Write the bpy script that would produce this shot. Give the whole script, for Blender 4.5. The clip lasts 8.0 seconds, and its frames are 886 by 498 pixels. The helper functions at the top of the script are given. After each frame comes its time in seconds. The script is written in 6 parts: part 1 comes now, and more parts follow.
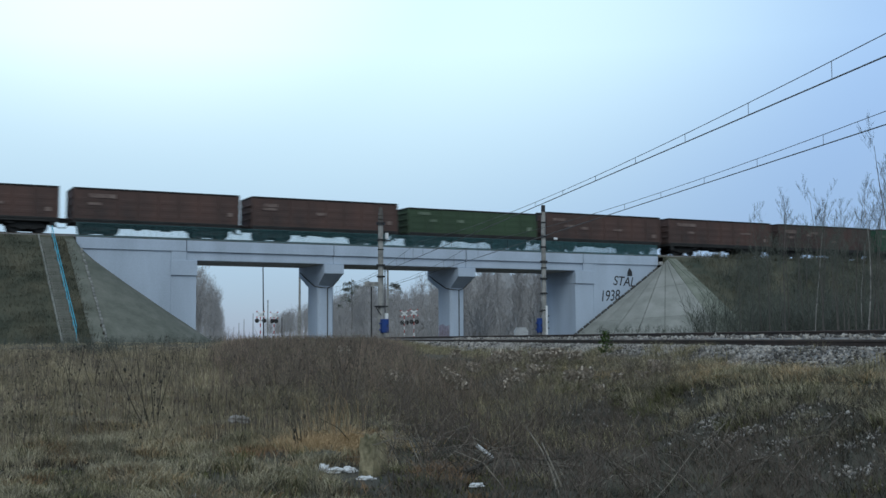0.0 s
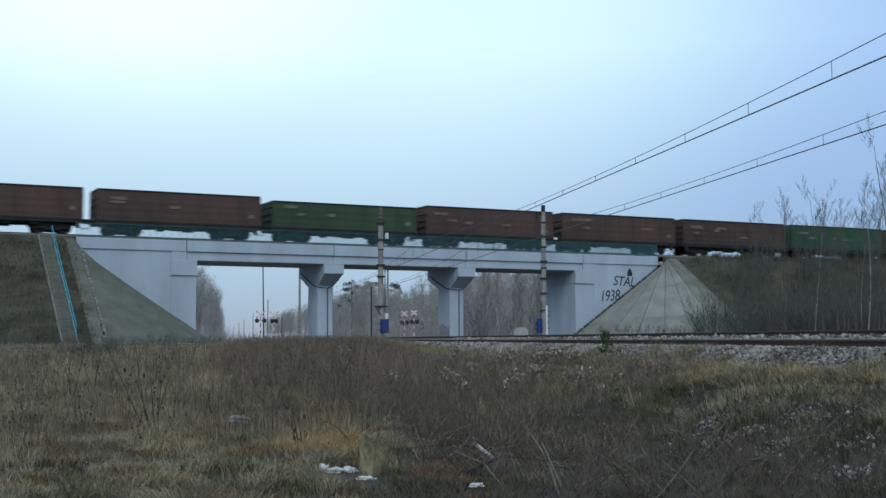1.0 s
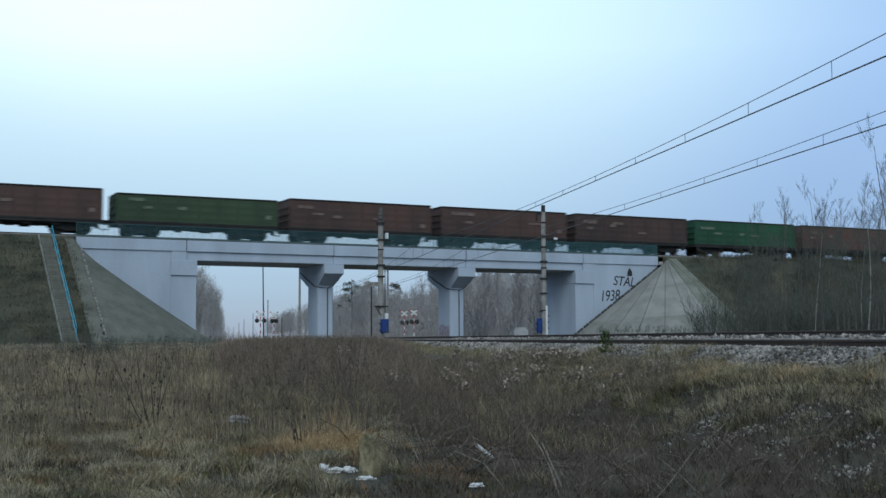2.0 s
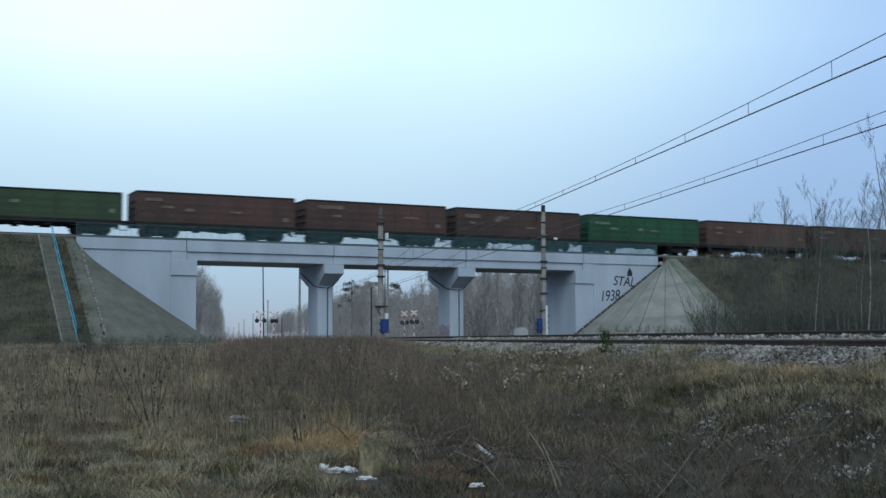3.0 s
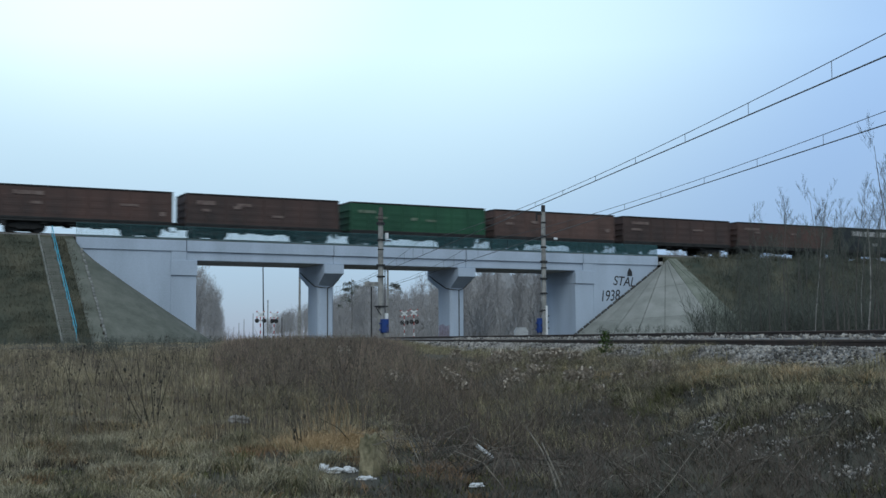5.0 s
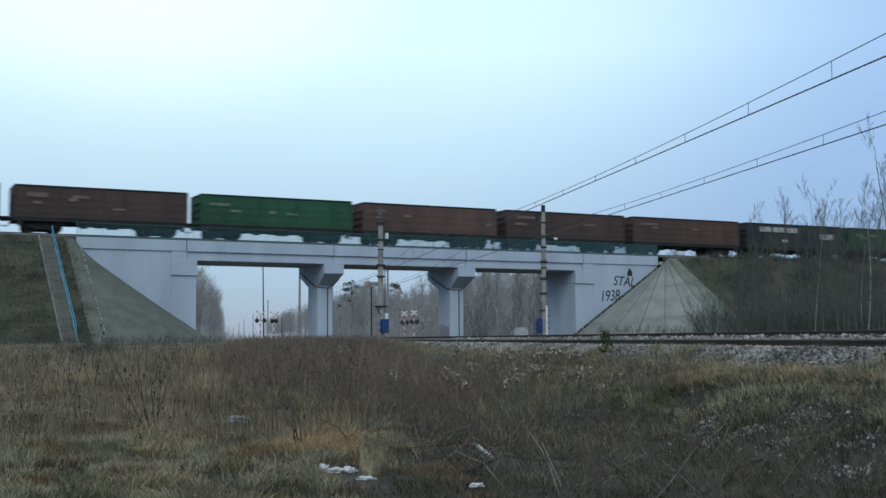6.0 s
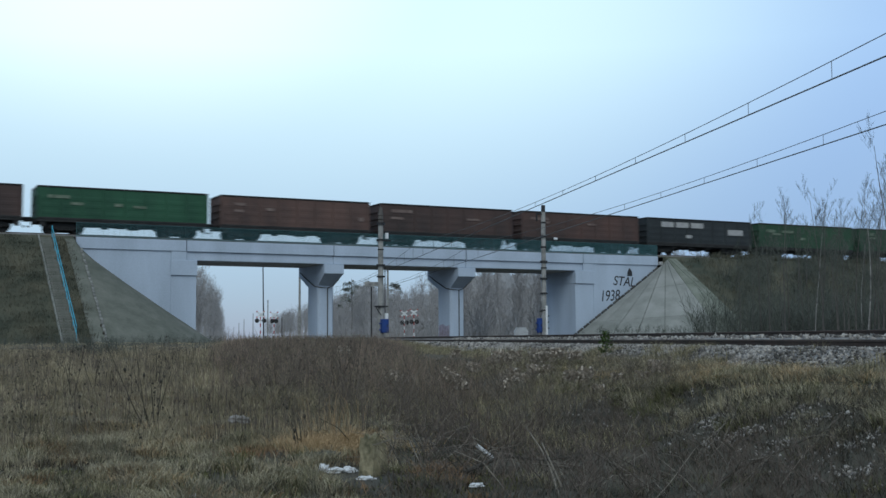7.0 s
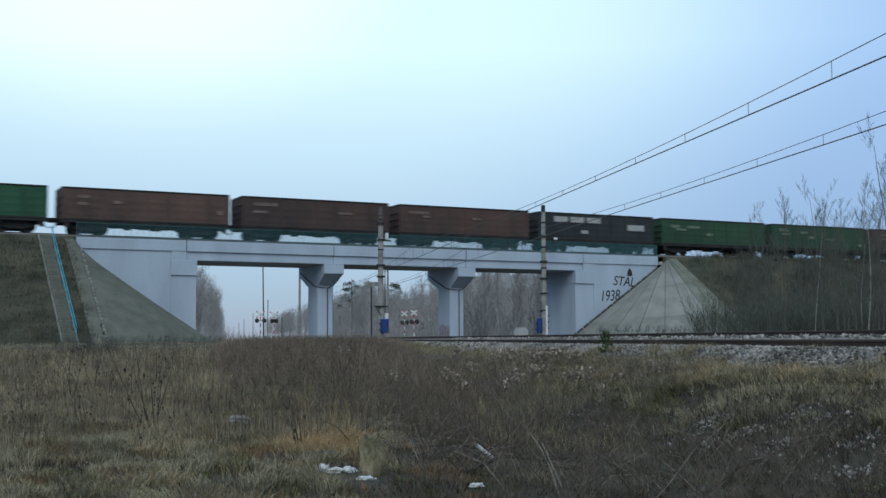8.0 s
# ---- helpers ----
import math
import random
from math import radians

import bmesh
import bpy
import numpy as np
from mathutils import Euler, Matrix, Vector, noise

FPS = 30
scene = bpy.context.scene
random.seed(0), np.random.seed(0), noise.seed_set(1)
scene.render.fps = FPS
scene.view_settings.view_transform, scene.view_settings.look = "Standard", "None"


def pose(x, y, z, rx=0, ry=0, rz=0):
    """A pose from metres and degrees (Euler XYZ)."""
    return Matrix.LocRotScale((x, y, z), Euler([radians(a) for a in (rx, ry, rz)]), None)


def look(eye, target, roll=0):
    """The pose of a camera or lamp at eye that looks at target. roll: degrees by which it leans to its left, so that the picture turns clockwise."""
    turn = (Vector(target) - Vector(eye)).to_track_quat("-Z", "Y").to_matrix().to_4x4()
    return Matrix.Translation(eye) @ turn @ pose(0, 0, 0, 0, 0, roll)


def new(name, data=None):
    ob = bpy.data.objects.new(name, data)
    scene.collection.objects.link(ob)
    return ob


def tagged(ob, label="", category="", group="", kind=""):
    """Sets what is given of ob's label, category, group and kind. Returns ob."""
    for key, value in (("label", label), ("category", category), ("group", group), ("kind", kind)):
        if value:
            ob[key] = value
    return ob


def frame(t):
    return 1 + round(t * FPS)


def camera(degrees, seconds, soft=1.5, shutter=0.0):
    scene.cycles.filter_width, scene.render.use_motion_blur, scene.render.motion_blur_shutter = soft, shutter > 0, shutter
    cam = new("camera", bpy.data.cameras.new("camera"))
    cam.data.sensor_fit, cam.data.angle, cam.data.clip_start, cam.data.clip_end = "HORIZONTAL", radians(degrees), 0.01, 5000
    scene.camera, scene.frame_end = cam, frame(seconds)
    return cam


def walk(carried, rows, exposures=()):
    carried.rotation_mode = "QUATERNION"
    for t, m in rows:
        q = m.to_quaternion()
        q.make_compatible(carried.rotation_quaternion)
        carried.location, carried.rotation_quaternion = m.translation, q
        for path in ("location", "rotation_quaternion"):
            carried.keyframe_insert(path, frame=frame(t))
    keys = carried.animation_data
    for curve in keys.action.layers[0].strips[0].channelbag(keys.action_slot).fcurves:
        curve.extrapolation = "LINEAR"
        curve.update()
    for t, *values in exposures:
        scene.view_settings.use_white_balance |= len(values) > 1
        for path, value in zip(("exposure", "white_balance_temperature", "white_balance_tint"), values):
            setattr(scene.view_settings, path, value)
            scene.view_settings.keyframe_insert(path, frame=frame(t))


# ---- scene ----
cam = camera(41.46, 8.0, soft=1.5, shutter=0.8)
EYE = (0.0, 0.0, 1.6)
VIEW = look(EYE, (45.16, 88.90, 9.24), -0.258)
walk(cam, [(0.0, VIEW), (8.0, VIEW)], exposures=[(0.0, 0.08, 6200, 2), (8.0, 0.08, 6200, 2)])

# ---- light: a dull winter day, the sun veiled by cloud behind the camera ----
SUN_EL, SUN_AZ = radians(38), radians(212)
THIN_EL, THIN_AZ = radians(24), radians(12)      # where the cloud is thinnest and whitest
world = bpy.data.worlds.new("winter_sky")
scene.world = world
world.use_nodes = True
wn = world.node_tree
wn.nodes.clear()


def wnode(kind, **kw):
    n = wn.nodes.new(kind)
    for k, v in kw.items():
        n.inputs[k].default_value = v
    return n


sky = wn.nodes.new("ShaderNodeTexSky")
sky.sky_type, sky.sun_disc = "NISHITA", False
sky.sun_elevation, sky.sun_rotation = SUN_EL, SUN_AZ
sky.altitude, sky.air_density, sky.dust_density, sky.ozone_density = 100, 1.0, 0.2, 6.0
sky_bg = wnode("ShaderNodeBackground", Strength=0.1)
wn.links.new(sky.outputs[0], sky_bg.inputs["Color"])
# cloud cover: milky white where it is thin, blue-grey away from it
coord = wn.nodes.new("ShaderNodeTexCoord")
dot = wn.nodes.new("ShaderNodeVectorMath")
dot.operation = "DOT_PRODUCT"
dot.inputs[1].default_value = (math.sin(THIN_AZ) * math.cos(THIN_EL), math.cos(THIN_AZ) * math.cos(THIN_EL), math.sin(THIN_EL))
wn.links.new(coord.outputs["Generated"], dot.inputs[0])
ramp = wn.nodes.new("ShaderNodeValToRGB")
wn.links.new(dot.outputs["Value"], ramp.inputs[0])
ramp.color_ramp.interpolation = "EASE"
els = ramp.color_ramp.elements
els[0].position, els[0].color = 0.0, (0.50, 0.57, 0.66, 1)
els[1].position, els[1].color = 1.0, (0.97, 1.05, 1.06, 1)
e = els.new(0.80)
e.color = (0.375, 0.50, 0.735, 1)
e = els.new(0.96)
e.color = (0.735, 0.885, 0.925, 1)
sep = wn.nodes.new("ShaderNodeSeparateXYZ")
wn.links.new(coord.outputs["Generated"], sep.inputs[0])
low = wn.nodes.new("ShaderNodeMapRange")
low.inputs["From Min"].default_value, low.inputs["From Max"].default_value = 0.0, 0.242
low.inputs["To Min"].default_value, low.inputs["To Max"].default_value = 0.92, 0.0
wn.links.new(sep.outputs["Z"], low.inputs["Value"])
mist = wn.nodes.new("ShaderNodeMix")
mist.data_type = "RGBA"
mist.inputs["B"].default_value = (0.142, 0.165, 0.315, 1)      # misty grey towards the horizon
wn.links.new(low.outputs[0], mist.inputs["Factor"])
wn.links.new(ramp.outputs[0], mist.inputs["A"])
cloud_bg = wnode("ShaderNodeBackground", Strength=1.3)
wn.links.new(mist.outputs["Result"], cloud_bg.inputs["Color"])
cover = wn.nodes.new("ShaderNodeMixShader")      # three quarters of the sky's light comes from cloud
cover.inputs[0].default_value = 0.75
wn.links.new(sky_bg.outputs[0], cover.inputs[1])
wn.links.new(cloud_bg.outputs[0], cover.inputs[2])
wout = wn.nodes.new("ShaderNodeOutputWorld")
wn.links.new(cover.outputs[0], wout.inputs[0])

sun_data = bpy.data.lights.new("sun", "SUN")
sun_data.energy, sun_data.angle, sun_data.color = 1.0, radians(40), (1.0, 0.98, 0.95)
sun = new("sun", sun_data)
sun_dir = Vector((math.sin(SUN_AZ) * math.cos(SUN_EL), math.cos(SUN_AZ) * math.cos(SUN_EL), math.sin(SUN_EL)))
sun.matrix_world = look(sun_dir * 300, (0, 0, 0))


# ---- materials ----
def material(name, base, dark, scale=3.0, fine=40.0, rough=0.85, bump=0.15, metal=0.0, island=0.0, streak=0.0, obj=0.0, spec=0.3):
    """Procedural surface: base and dark colours mixed by coarse stains and fine grain, with relief; island/obj: variation piece by piece."""
    m = bpy.data.materials.new(name)
    m.use_nodes = True
    nt = m.node_tree
    bs = nt.nodes["Principled BSDF"]
    tc = nt.nodes.new("ShaderNodeTexCoord")
    co = tc.outputs["Object"]
    coarse = nt.nodes.new("ShaderNodeTexNoise")
    coarse.inputs["Scale"].default_value, coarse.inputs["Detail"].default_value = scale, 6
    grain = nt.nodes.new("ShaderNodeTexNoise")
    grain.inputs["Scale"].default_value, grain.inputs["Detail"].default_value = fine, 4
    if streak:
        mp = nt.nodes.new("ShaderNodeMapping")
        mp.inputs["Scale"].default_value = (1, 1, streak)
        nt.links.new(co, mp.inputs[0])
        nt.links.new(mp.outputs[0], coarse.inputs["Vector"])
    else:
        nt.links.new(co, coarse.inputs["Vector"])
    nt.links.new(co, grain.inputs["Vector"])

    def mth(op, a, b, c=None):
        n = nt.nodes.new("ShaderNodeMath")
        n.operation = op
        for i, v in enumerate((a, b, c)):
            if v is None:
                continue
            if isinstance(v, (int, float)):
                n.inputs[i].default_value = v
            else:
                nt.links.new(v, n.inputs[i])
        return n.outputs[0]

    f = mth("MULTIPLY_ADD", coarse.outputs["Fac"], 2.2, -0.6)
    g = mth("MULTIPLY_ADD", grain.outputs["Fac"], 0.9, -0.45)
    f = mth("ADD", f, g)
    if island:
        geo = nt.nodes.new("ShaderNodeNewGeometry")
        f = mth("ADD", f, mth("MULTIPLY_ADD", geo.outputs["Random Per Island"], island, -island / 2))
    if obj:
        oi = nt.nodes.new("ShaderNodeObjectInfo")
        f = mth("ADD", f, mth("MULTIPLY_ADD", oi.outputs["Random"], obj, -obj / 2))
    mix = nt.nodes.new("ShaderNodeMix")
    mix.data_type, mix.clamp_factor = "RGBA", True
    mix.inputs["A"].default_value, mix.inputs["B"].default_value = (*base, 1), (*dark, 1)
    nt.links.new(f, mix.inputs["Factor"])
    nt.links.new(mix.outputs["Result"], bs.inputs["Base Color"])
    bs.inputs["Roughness"].default_value, bs.inputs["Metallic"].default_value = rough, metal
    bs.inputs["Specular IOR Level"].default_value = spec
    if bump:
        bp = nt.nodes.new("ShaderNodeBump")
        bp.inputs["Strength"].default_value, bp.inputs["Distance"].default_value = bump, 0.02
        nt.links.new(grain.outputs["Fac"], bp.inputs["Height"])
        nt.links.new(bp.outputs[0], bs.inputs["Normal"])
    return m


CONCRETE = material("painted_concrete", (0.435, 0.505, 0.60), (0.335, 0.39, 0.465), 0.5, 9, 0.8, 0.2, streak=0.25)
RAW_CONCRETE = material("raw_concrete", (0.42, 0.42, 0.41), (0.30, 0.30, 0.29), 0.8, 14, 0.9, 0.3)
SLAB = material("slope_slab_concrete", (0.26, 0.262, 0.24), (0.165, 0.17, 0.15), 0.6, 8, 0.9, 0.3, obj=0.5)
SLOPE_GREY = material("mossy_slope_mat", (0.15, 0.15, 0.125), (0.085, 0.092, 0.072), 0.8, 5, 0.95, 0.4)
SOIL = material("winter_soil", (0.085, 0.076, 0.054), (0.032, 0.031, 0.024), 0.25, 5, 0.98, 0.6)
TURF = material("embankment_turf", (0.098, 0.09, 0.06), (0.042, 0.05, 0.036), 0.45, 9, 0.98, 0.6)
STRAW = material("dry_grass_blades", (0.33, 0.288, 0.175), (0.06, 0.056, 0.037), 1.7, 3, 0.9, 0, island=1.1)
GOLD = material("golden_grass_blades", (0.52, 0.385, 0.22), (0.29, 0.20, 0.105), 0.4, 3, 0.9, 0, island=0.9)
GREEN_GRASS = material("green_grass_blades", (0.17, 0.163, 0.074), (0.056, 0.06, 0.03), 1.2, 3, 0.9, 0, island=0.9)
WEED = material("dead_weed_stems", (0.195, 0.165, 0.122), (0.058, 0.051, 0.04), 0.8, 6, 0.95, 0, island=0.9)
SEED = material("pale_seed_heads", (0.47, 0.41, 0.34), (0.25, 0.215, 0.175), 1.0, 20, 0.95, 0, island=0.8)
BALLAST = material("ballast_stone", (0.37, 0.345, 0.31), (0.075, 0.07, 0.065), 0.6, 18, 0.95, 0.3, island=1.2)
BALLAST_BED = material("ballast_bed_grit", (0.22, 0.21, 0.20), (0.09, 0.085, 0.08), 3, 14, 0.95, 0.8)
RAIL_STEEL = material("rusty_rail", (0.075, 0.052, 0.042), (0.035, 0.028, 0.025), 1.5, 30, 0.7, 0.2, metal=0.3)
SLEEPER = material("sleeper_concrete", (0.25, 0.24, 0.22), (0.14, 0.13, 0.12), 2, 25, 0.95, 0.3, obj=0.6)
MAST = material("mast_weathered_concrete", (0.36, 0.355, 0.335), (0.13, 0.13, 0.125), 2.2, 20, 0.8, 0.2)
IRON = material("dark_iron", (0.05, 0.05, 0.052), (0.022, 0.022, 0.024), 2, 25, 0.6, 0.15, metal=0.4)
WIRE = material("catenary_wire", (0.06, 0.065, 0.07), (0.03, 0.03, 0.035), 2, 30, 0.5, 0, metal=0.5)
TEAL = material("teal_rail_paint", (0.085, 0.19, 0.205), (0.06, 0.145, 0.16), 1.5, 20, 0.5, 0.1)
BLUE = material("blue_box_paint", (0.02, 0.055, 0.22), (0.015, 0.035, 0.13), 2, 15, 0.5, 0.1)
BROWN = material("wagon_oxide_brown", (0.102, 0.058, 0.048), (0.05, 0.037, 0.034), 0.55, 6, 0.75, 0.15, streak=0.5)
BROWN_DULL = material("wagon_faded_brown", (0.13, 0.078, 0.064), (0.06, 0.042, 0.038), 0.55, 6, 0.8, 0.15, streak=0.5)
BROWN_DARK = material("wagon_dark_brown", (0.083, 0.051, 0.044), (0.042, 0.033, 0.031), 0.55, 6, 0.75, 0.15, streak=0.5)
GREEN = material("wagon_bright_green", (0.03, 0.10, 0.053), (0.016, 0.055, 0.032), 0.55, 6, 0.7, 0.15, streak=0.5)
OLIVE = material("wagon_olive_green", (0.05, 0.083, 0.045), (0.033, 0.053, 0.032), 0.55, 6, 0.75, 0.15, streak=0.5)
BLACK = material("wagon_black", (0.035, 0.042, 0.045), (0.02, 0.024, 0.026), 0.55, 6, 0.7, 0.15, streak=0.5)
UNDER = material("grimy_running_gear", (0.035, 0.036, 0.036), (0.018, 0.018, 0.018), 1.5, 12, 0.85, 0.2)
WHITE_MARK = material("faded_white_marking", (0.215, 0.17, 0.15), (0.085, 0.055, 0.05), 2.5, 30, 0.85, 0)
WHITE = material("white_enamel", (0.75, 0.76, 0.76), (0.58, 0.59, 0.6), 2, 20, 0.5, 0)
RED = material("red_enamel", (0.45, 0.03, 0.025), (0.28, 0.03, 0.025), 2, 20, 0.5, 0)
BARK = material("grey_bark", (0.12, 0.11, 0.10), (0.06, 0.055, 0.05), 2.5, 20, 0.95, 0.3, island=0.4)
BIRCH = material("birch_bark", (0.30, 0.29, 0.27), (0.10, 0.095, 0.09), 1.4, 12, 0.9, 0.2, streak=3)
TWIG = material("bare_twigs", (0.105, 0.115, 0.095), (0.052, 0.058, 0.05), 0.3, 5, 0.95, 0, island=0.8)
# haze is put into this colour: far twigs paler than the near ones
HAZE_TWIG = material("haze_pale_twigs", (0.36, 0.35, 0.345), (0.25, 0.245, 0.245), 0.08, 2, 0.95, 0, island=0.8)
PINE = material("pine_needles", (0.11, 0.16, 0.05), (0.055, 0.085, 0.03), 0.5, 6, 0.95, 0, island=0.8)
TEAL_BRIGHT = material("bright_teal_paint", (0.07, 0.36, 0.48), (0.05, 0.26, 0.36), 1.5, 20, 0.5, 0.1)
GUTTER = material("gutter_concrete", (0.24, 0.24, 0.22), (0.10, 0.10, 0.09), 2, 20, 0.9, 0.2, obj=0.8)
ROAD = material("gravel_road", (0.30, 0.29, 0.27), (0.2, 0.19, 0.18), 0.3, 5, 0.95, 0.3)
SCRIBBLE = material("faded_spray", (0.22, 0.15, 0.17), (0.3, 0.28, 0.3), 2, 10, 0.8, 0)
ASH_STRAW = material("grey_straw_blades", (0.43, 0.385, 0.265), (0.095, 0.088, 0.062), 1.5, 3, 0.9, 0, island=1.0)
RUST_STEM = material("reddish_bramble_stems", (0.152, 0.122, 0.098), (0.048, 0.041, 0.036), 0.9, 6, 0.95, 0, island=0.9)
PALE_STICK = material("weathered_dead_wood", (0.25, 0.225, 0.185), (0.12, 0.105, 0.085), 3, 30, 0.9, 0.2)
DARK_STICK = material("dark_wet_branch", (0.06, 0.052, 0.04), (0.03, 0.028, 0.022), 3, 30, 0.9, 0.2)
# needles of the distant pines, lightened in colour to stand for haze
HAZE_PINE = material("haze_pale_pine_needles", (0.19, 0.205, 0.175), (0.12, 0.13, 0.112), 0.5, 6, 0.95, 0, island=0.6)
MOSSY = material("mossy_old_concrete", (0.30, 0.26, 0.165), (0.06, 0.058, 0.03), 5, 25, 0.95, 0.5)
LITTER = material("white_plastic_sheet", (0.66, 0.67, 0.68), (0.36, 0.36, 0.35), 3, 30, 0.5, 0.2)
BANK_BLADES = material("bank_turf_blades", (0.115, 0.106, 0.074), (0.046, 0.054, 0.04), 0.45, 3, 0.95, 0, island=0.9)
SLAB_MOSSY = material("mossy_slope_slab", (0.19, 0.20, 0.165), (0.11, 0.12, 0.092), 0.6, 8, 0.95, 0.3, obj=0.5)
GREEN_MARK = material("faded_marking_on_green", (0.19, 0.23, 0.175), (0.055, 0.085, 0.055), 2.5, 30, 0.85, 0)
PATCH_WHITE = material("white_panel_patch", (0.42, 0.42, 0.41), (0.26, 0.26, 0.26), 2.5, 30, 0.85, 0)
STEP_CONCRETE = material("grimy_step_concrete", (0.21, 0.21, 0.19), (0.12, 0.125, 0.105), 1.5, 14, 0.95, 0.3, obj=0.4)
DARK_GREEN = material("wagon_dark_green", (0.035, 0.085, 0.045), (0.022, 0.05, 0.032), 0.55, 6, 0.75, 0.15, streak=0.5)
DEBRIS = material("rotting_leaf_litter", (0.092, 0.078, 0.056), (0.027, 0.025, 0.02), 0.8, 4, 0.95, 0, island=1.0)
# even grey that carries the haze of the far wood in its colour
HAZE_WOOD = material("haze_grey_wood_mass", (0.27, 0.268, 0.265), (0.20, 0.198, 0.197), 0.06, 0.5, 1.0, 0, streak=0.2)
EDGING = material("dark_edging_stone", (0.12, 0.12, 0.115), (0.06, 0.06, 0.058), 2, 20, 0.95, 0.3, obj=0.8)
FIELD_STRAW = material("tan_field_straw", (0.42, 0.36, 0.235), (0.13, 0.11, 0.072), 0.9, 3, 0.9, 0, island=1.0)
PINK_STRAW = material("pinkish_dead_stalks", (0.31, 0.235, 0.185), (0.12, 0.09, 0.072), 0.7, 3, 0.9, 0, island=1.0)
RUSTY_GRASS = material("rust_brown_grass_blades", (0.27, 0.165, 0.085), (0.11, 0.07, 0.04), 0.8, 3, 0.9, 0, island=1.0)
MOSS = material("green_moss_tufts", (0.12, 0.125, 0.045), (0.05, 0.056, 0.022), 0.8, 5, 0.95, 0, island=0.8)
TAG_GROUND = material("lilac_sprayed_ground", (0.40, 0.37, 0.43), (0.22, 0.20, 0.26), 3, 12, 0.8, 0)
PAINT_BLACK = material("black_spray_paint", (0.03, 0.03, 0.033), (0.02, 0.02, 0.022), 2, 20, 0.7, 0)


# ---- mesh helpers ----
class Build:
    """Collects vertices and faces for one mesh."""

    def __init__(self):
        self.v, self.f = [], []

    def add(self, vs, fs):
        n = len(self.v)
        self.v += [tuple(p) for p in vs]
        self.f += [tuple(n + i for i in f) for f in fs]
        return self

    def box(self, x0, x1, y0, y1, z0, z1, c=0.0):
        """A box, its edges chamfered by c."""
        lo, hi = (x0, y0, z0), (x1, y1, z1)
        if c <= 0:
            vs = [(x, y, z) for x in (x0, x1) for y in (y0, y1) for z in (z0, z1)]
            return self.add(vs, [(0, 1, 3, 2), (4, 6, 7, 5), (0, 4, 5, 1), (2, 3, 7, 6), (0, 2, 6, 4), (1, 5, 7, 3)])
        vs, idx = [], {}
        for sx in (0, 1):
            for sy in (0, 1):
                for sz in (0, 1):
                    s = (sx, sy, sz)
                    for a in range(3):
                        p = [(hi if s[i] else lo)[i] + (0 if i == a else (-c if s[i] else c)) for i in range(3)]
                        idx[s, a] = len(vs)
                        vs.append(p)
        fs = []
        for a in range(3):
            b, d = (a + 1) % 3, (a + 2) % 3
            for s in (0, 1):
                q = []
                for i, j in ((0, 0), (1, 0), (1, 1), (0, 1)):
                    k = [0, 0, 0]
                    k[a], k[b], k[d] = s, i, j
                    q.append(idx[tuple(k), a])
                fs.append(q if s else q[::-1])
            for i in (0, 1):
                for j in (0, 1):
                    k0, k1 = [0, 0, 0], [0, 0, 0]
                    k0[b], k0[d], k1[b], k1[d] = i, j, i, j
                    k1[a] = 1
                    q = [idx[tuple(k0), b], idx[tuple(k1), b], idx[tuple(k1), d], idx[tuple(k0), d]]
                    fs.append(q if i != j else q[::-1])
        for s in [(x, y, z) for x in (0, 1) for y in (0, 1) for z in (0, 1)]:
            q = [idx[s, 0], idx[s, 1], idx[s, 2]]
            fs.append(q if sum(s) % 2 else q[::-1])
        return self.add(vs, fs)

    def prism(self, outline, place):
        """A prism: outline in two dimensions, place(u, v, end) gives its points at both ends."""
        n = len(outline)
        vs = [place(u, v, e) for e in (0, 1) for u, v in outline]
        fs = [tuple(range(n))[::-1], tuple(range(n, 2 * n))]
        fs += [(i, (i + 1) % n, n + (i + 1) % n, n + i) for i in range(n)]
        return self.add(vs, fs)

    def tube(self, pts, radii, sides=6, caps=True):
        """A round bar along pts; radii: one or one per point."""
        pts = [Vector(p) for p in pts]
        if isinstance(radii, (int, float)):
            radii = [radii] * len(pts)
        vs, fs = [], []
        for i, p in enumerate(pts):
            t = (pts[min(i + 1, len(pts) - 1)] - pts[max(i - 1, 0)]).normalized()
            a = t.cross(Vector((0.31, 0.17, 0.93))).normalized() if abs(t.z) < 0.9 else t.cross(Vector((1, 0, 0))).normalized()
            b = t.cross(a)
            for k in range(sides):
                w = 2 * math.pi * k / sides
                vs.append(p + (a * math.cos(w) + b * math.sin(w)) * radii[i])
        for i in range(len(pts) - 1):
            for k in range(sides):
                k2 = (k + 1) % sides
                fs.append((i * sides + k, i * sides + k2, (i + 1) * sides + k2, (i + 1) * sides + k))
        if caps:
            fs += [tuple(range(sides))[::-1], tuple(range(len(vs) - sides, len(vs)))]
        return self.add(vs, fs)

    def mesh(self, name, mat, smooth=False, tidy=True):
        me = bpy.data.meshes.new(name)
        me.from_pydata(self.v, [], self.f)
        if tidy:
            bm = bmesh.new()
            bm.from_mesh(me)
            bmesh.ops.recalc_face_normals(bm, faces=bm.faces)
            bm.to_mesh(me)
            bm.free()
        me.materials.append(mat)
        if smooth:
            me.polygons.foreach_set("use_smooth", [True] * len(me.polygons))
        me.update()
        return me


def part(name, b, mat, parent=None, label="", at=None, smooth=False):
    """Links a Build, or a mesh made before, as one object, under a thing where one is given."""
    me = b.mesh(name, mat, smooth) if isinstance(b, Build) else b
    ob = new(name, me)
    if parent is not None:
        ob.parent = parent
    if at is not None:
        ob.matrix_basis = at
    return tagged(ob, label)


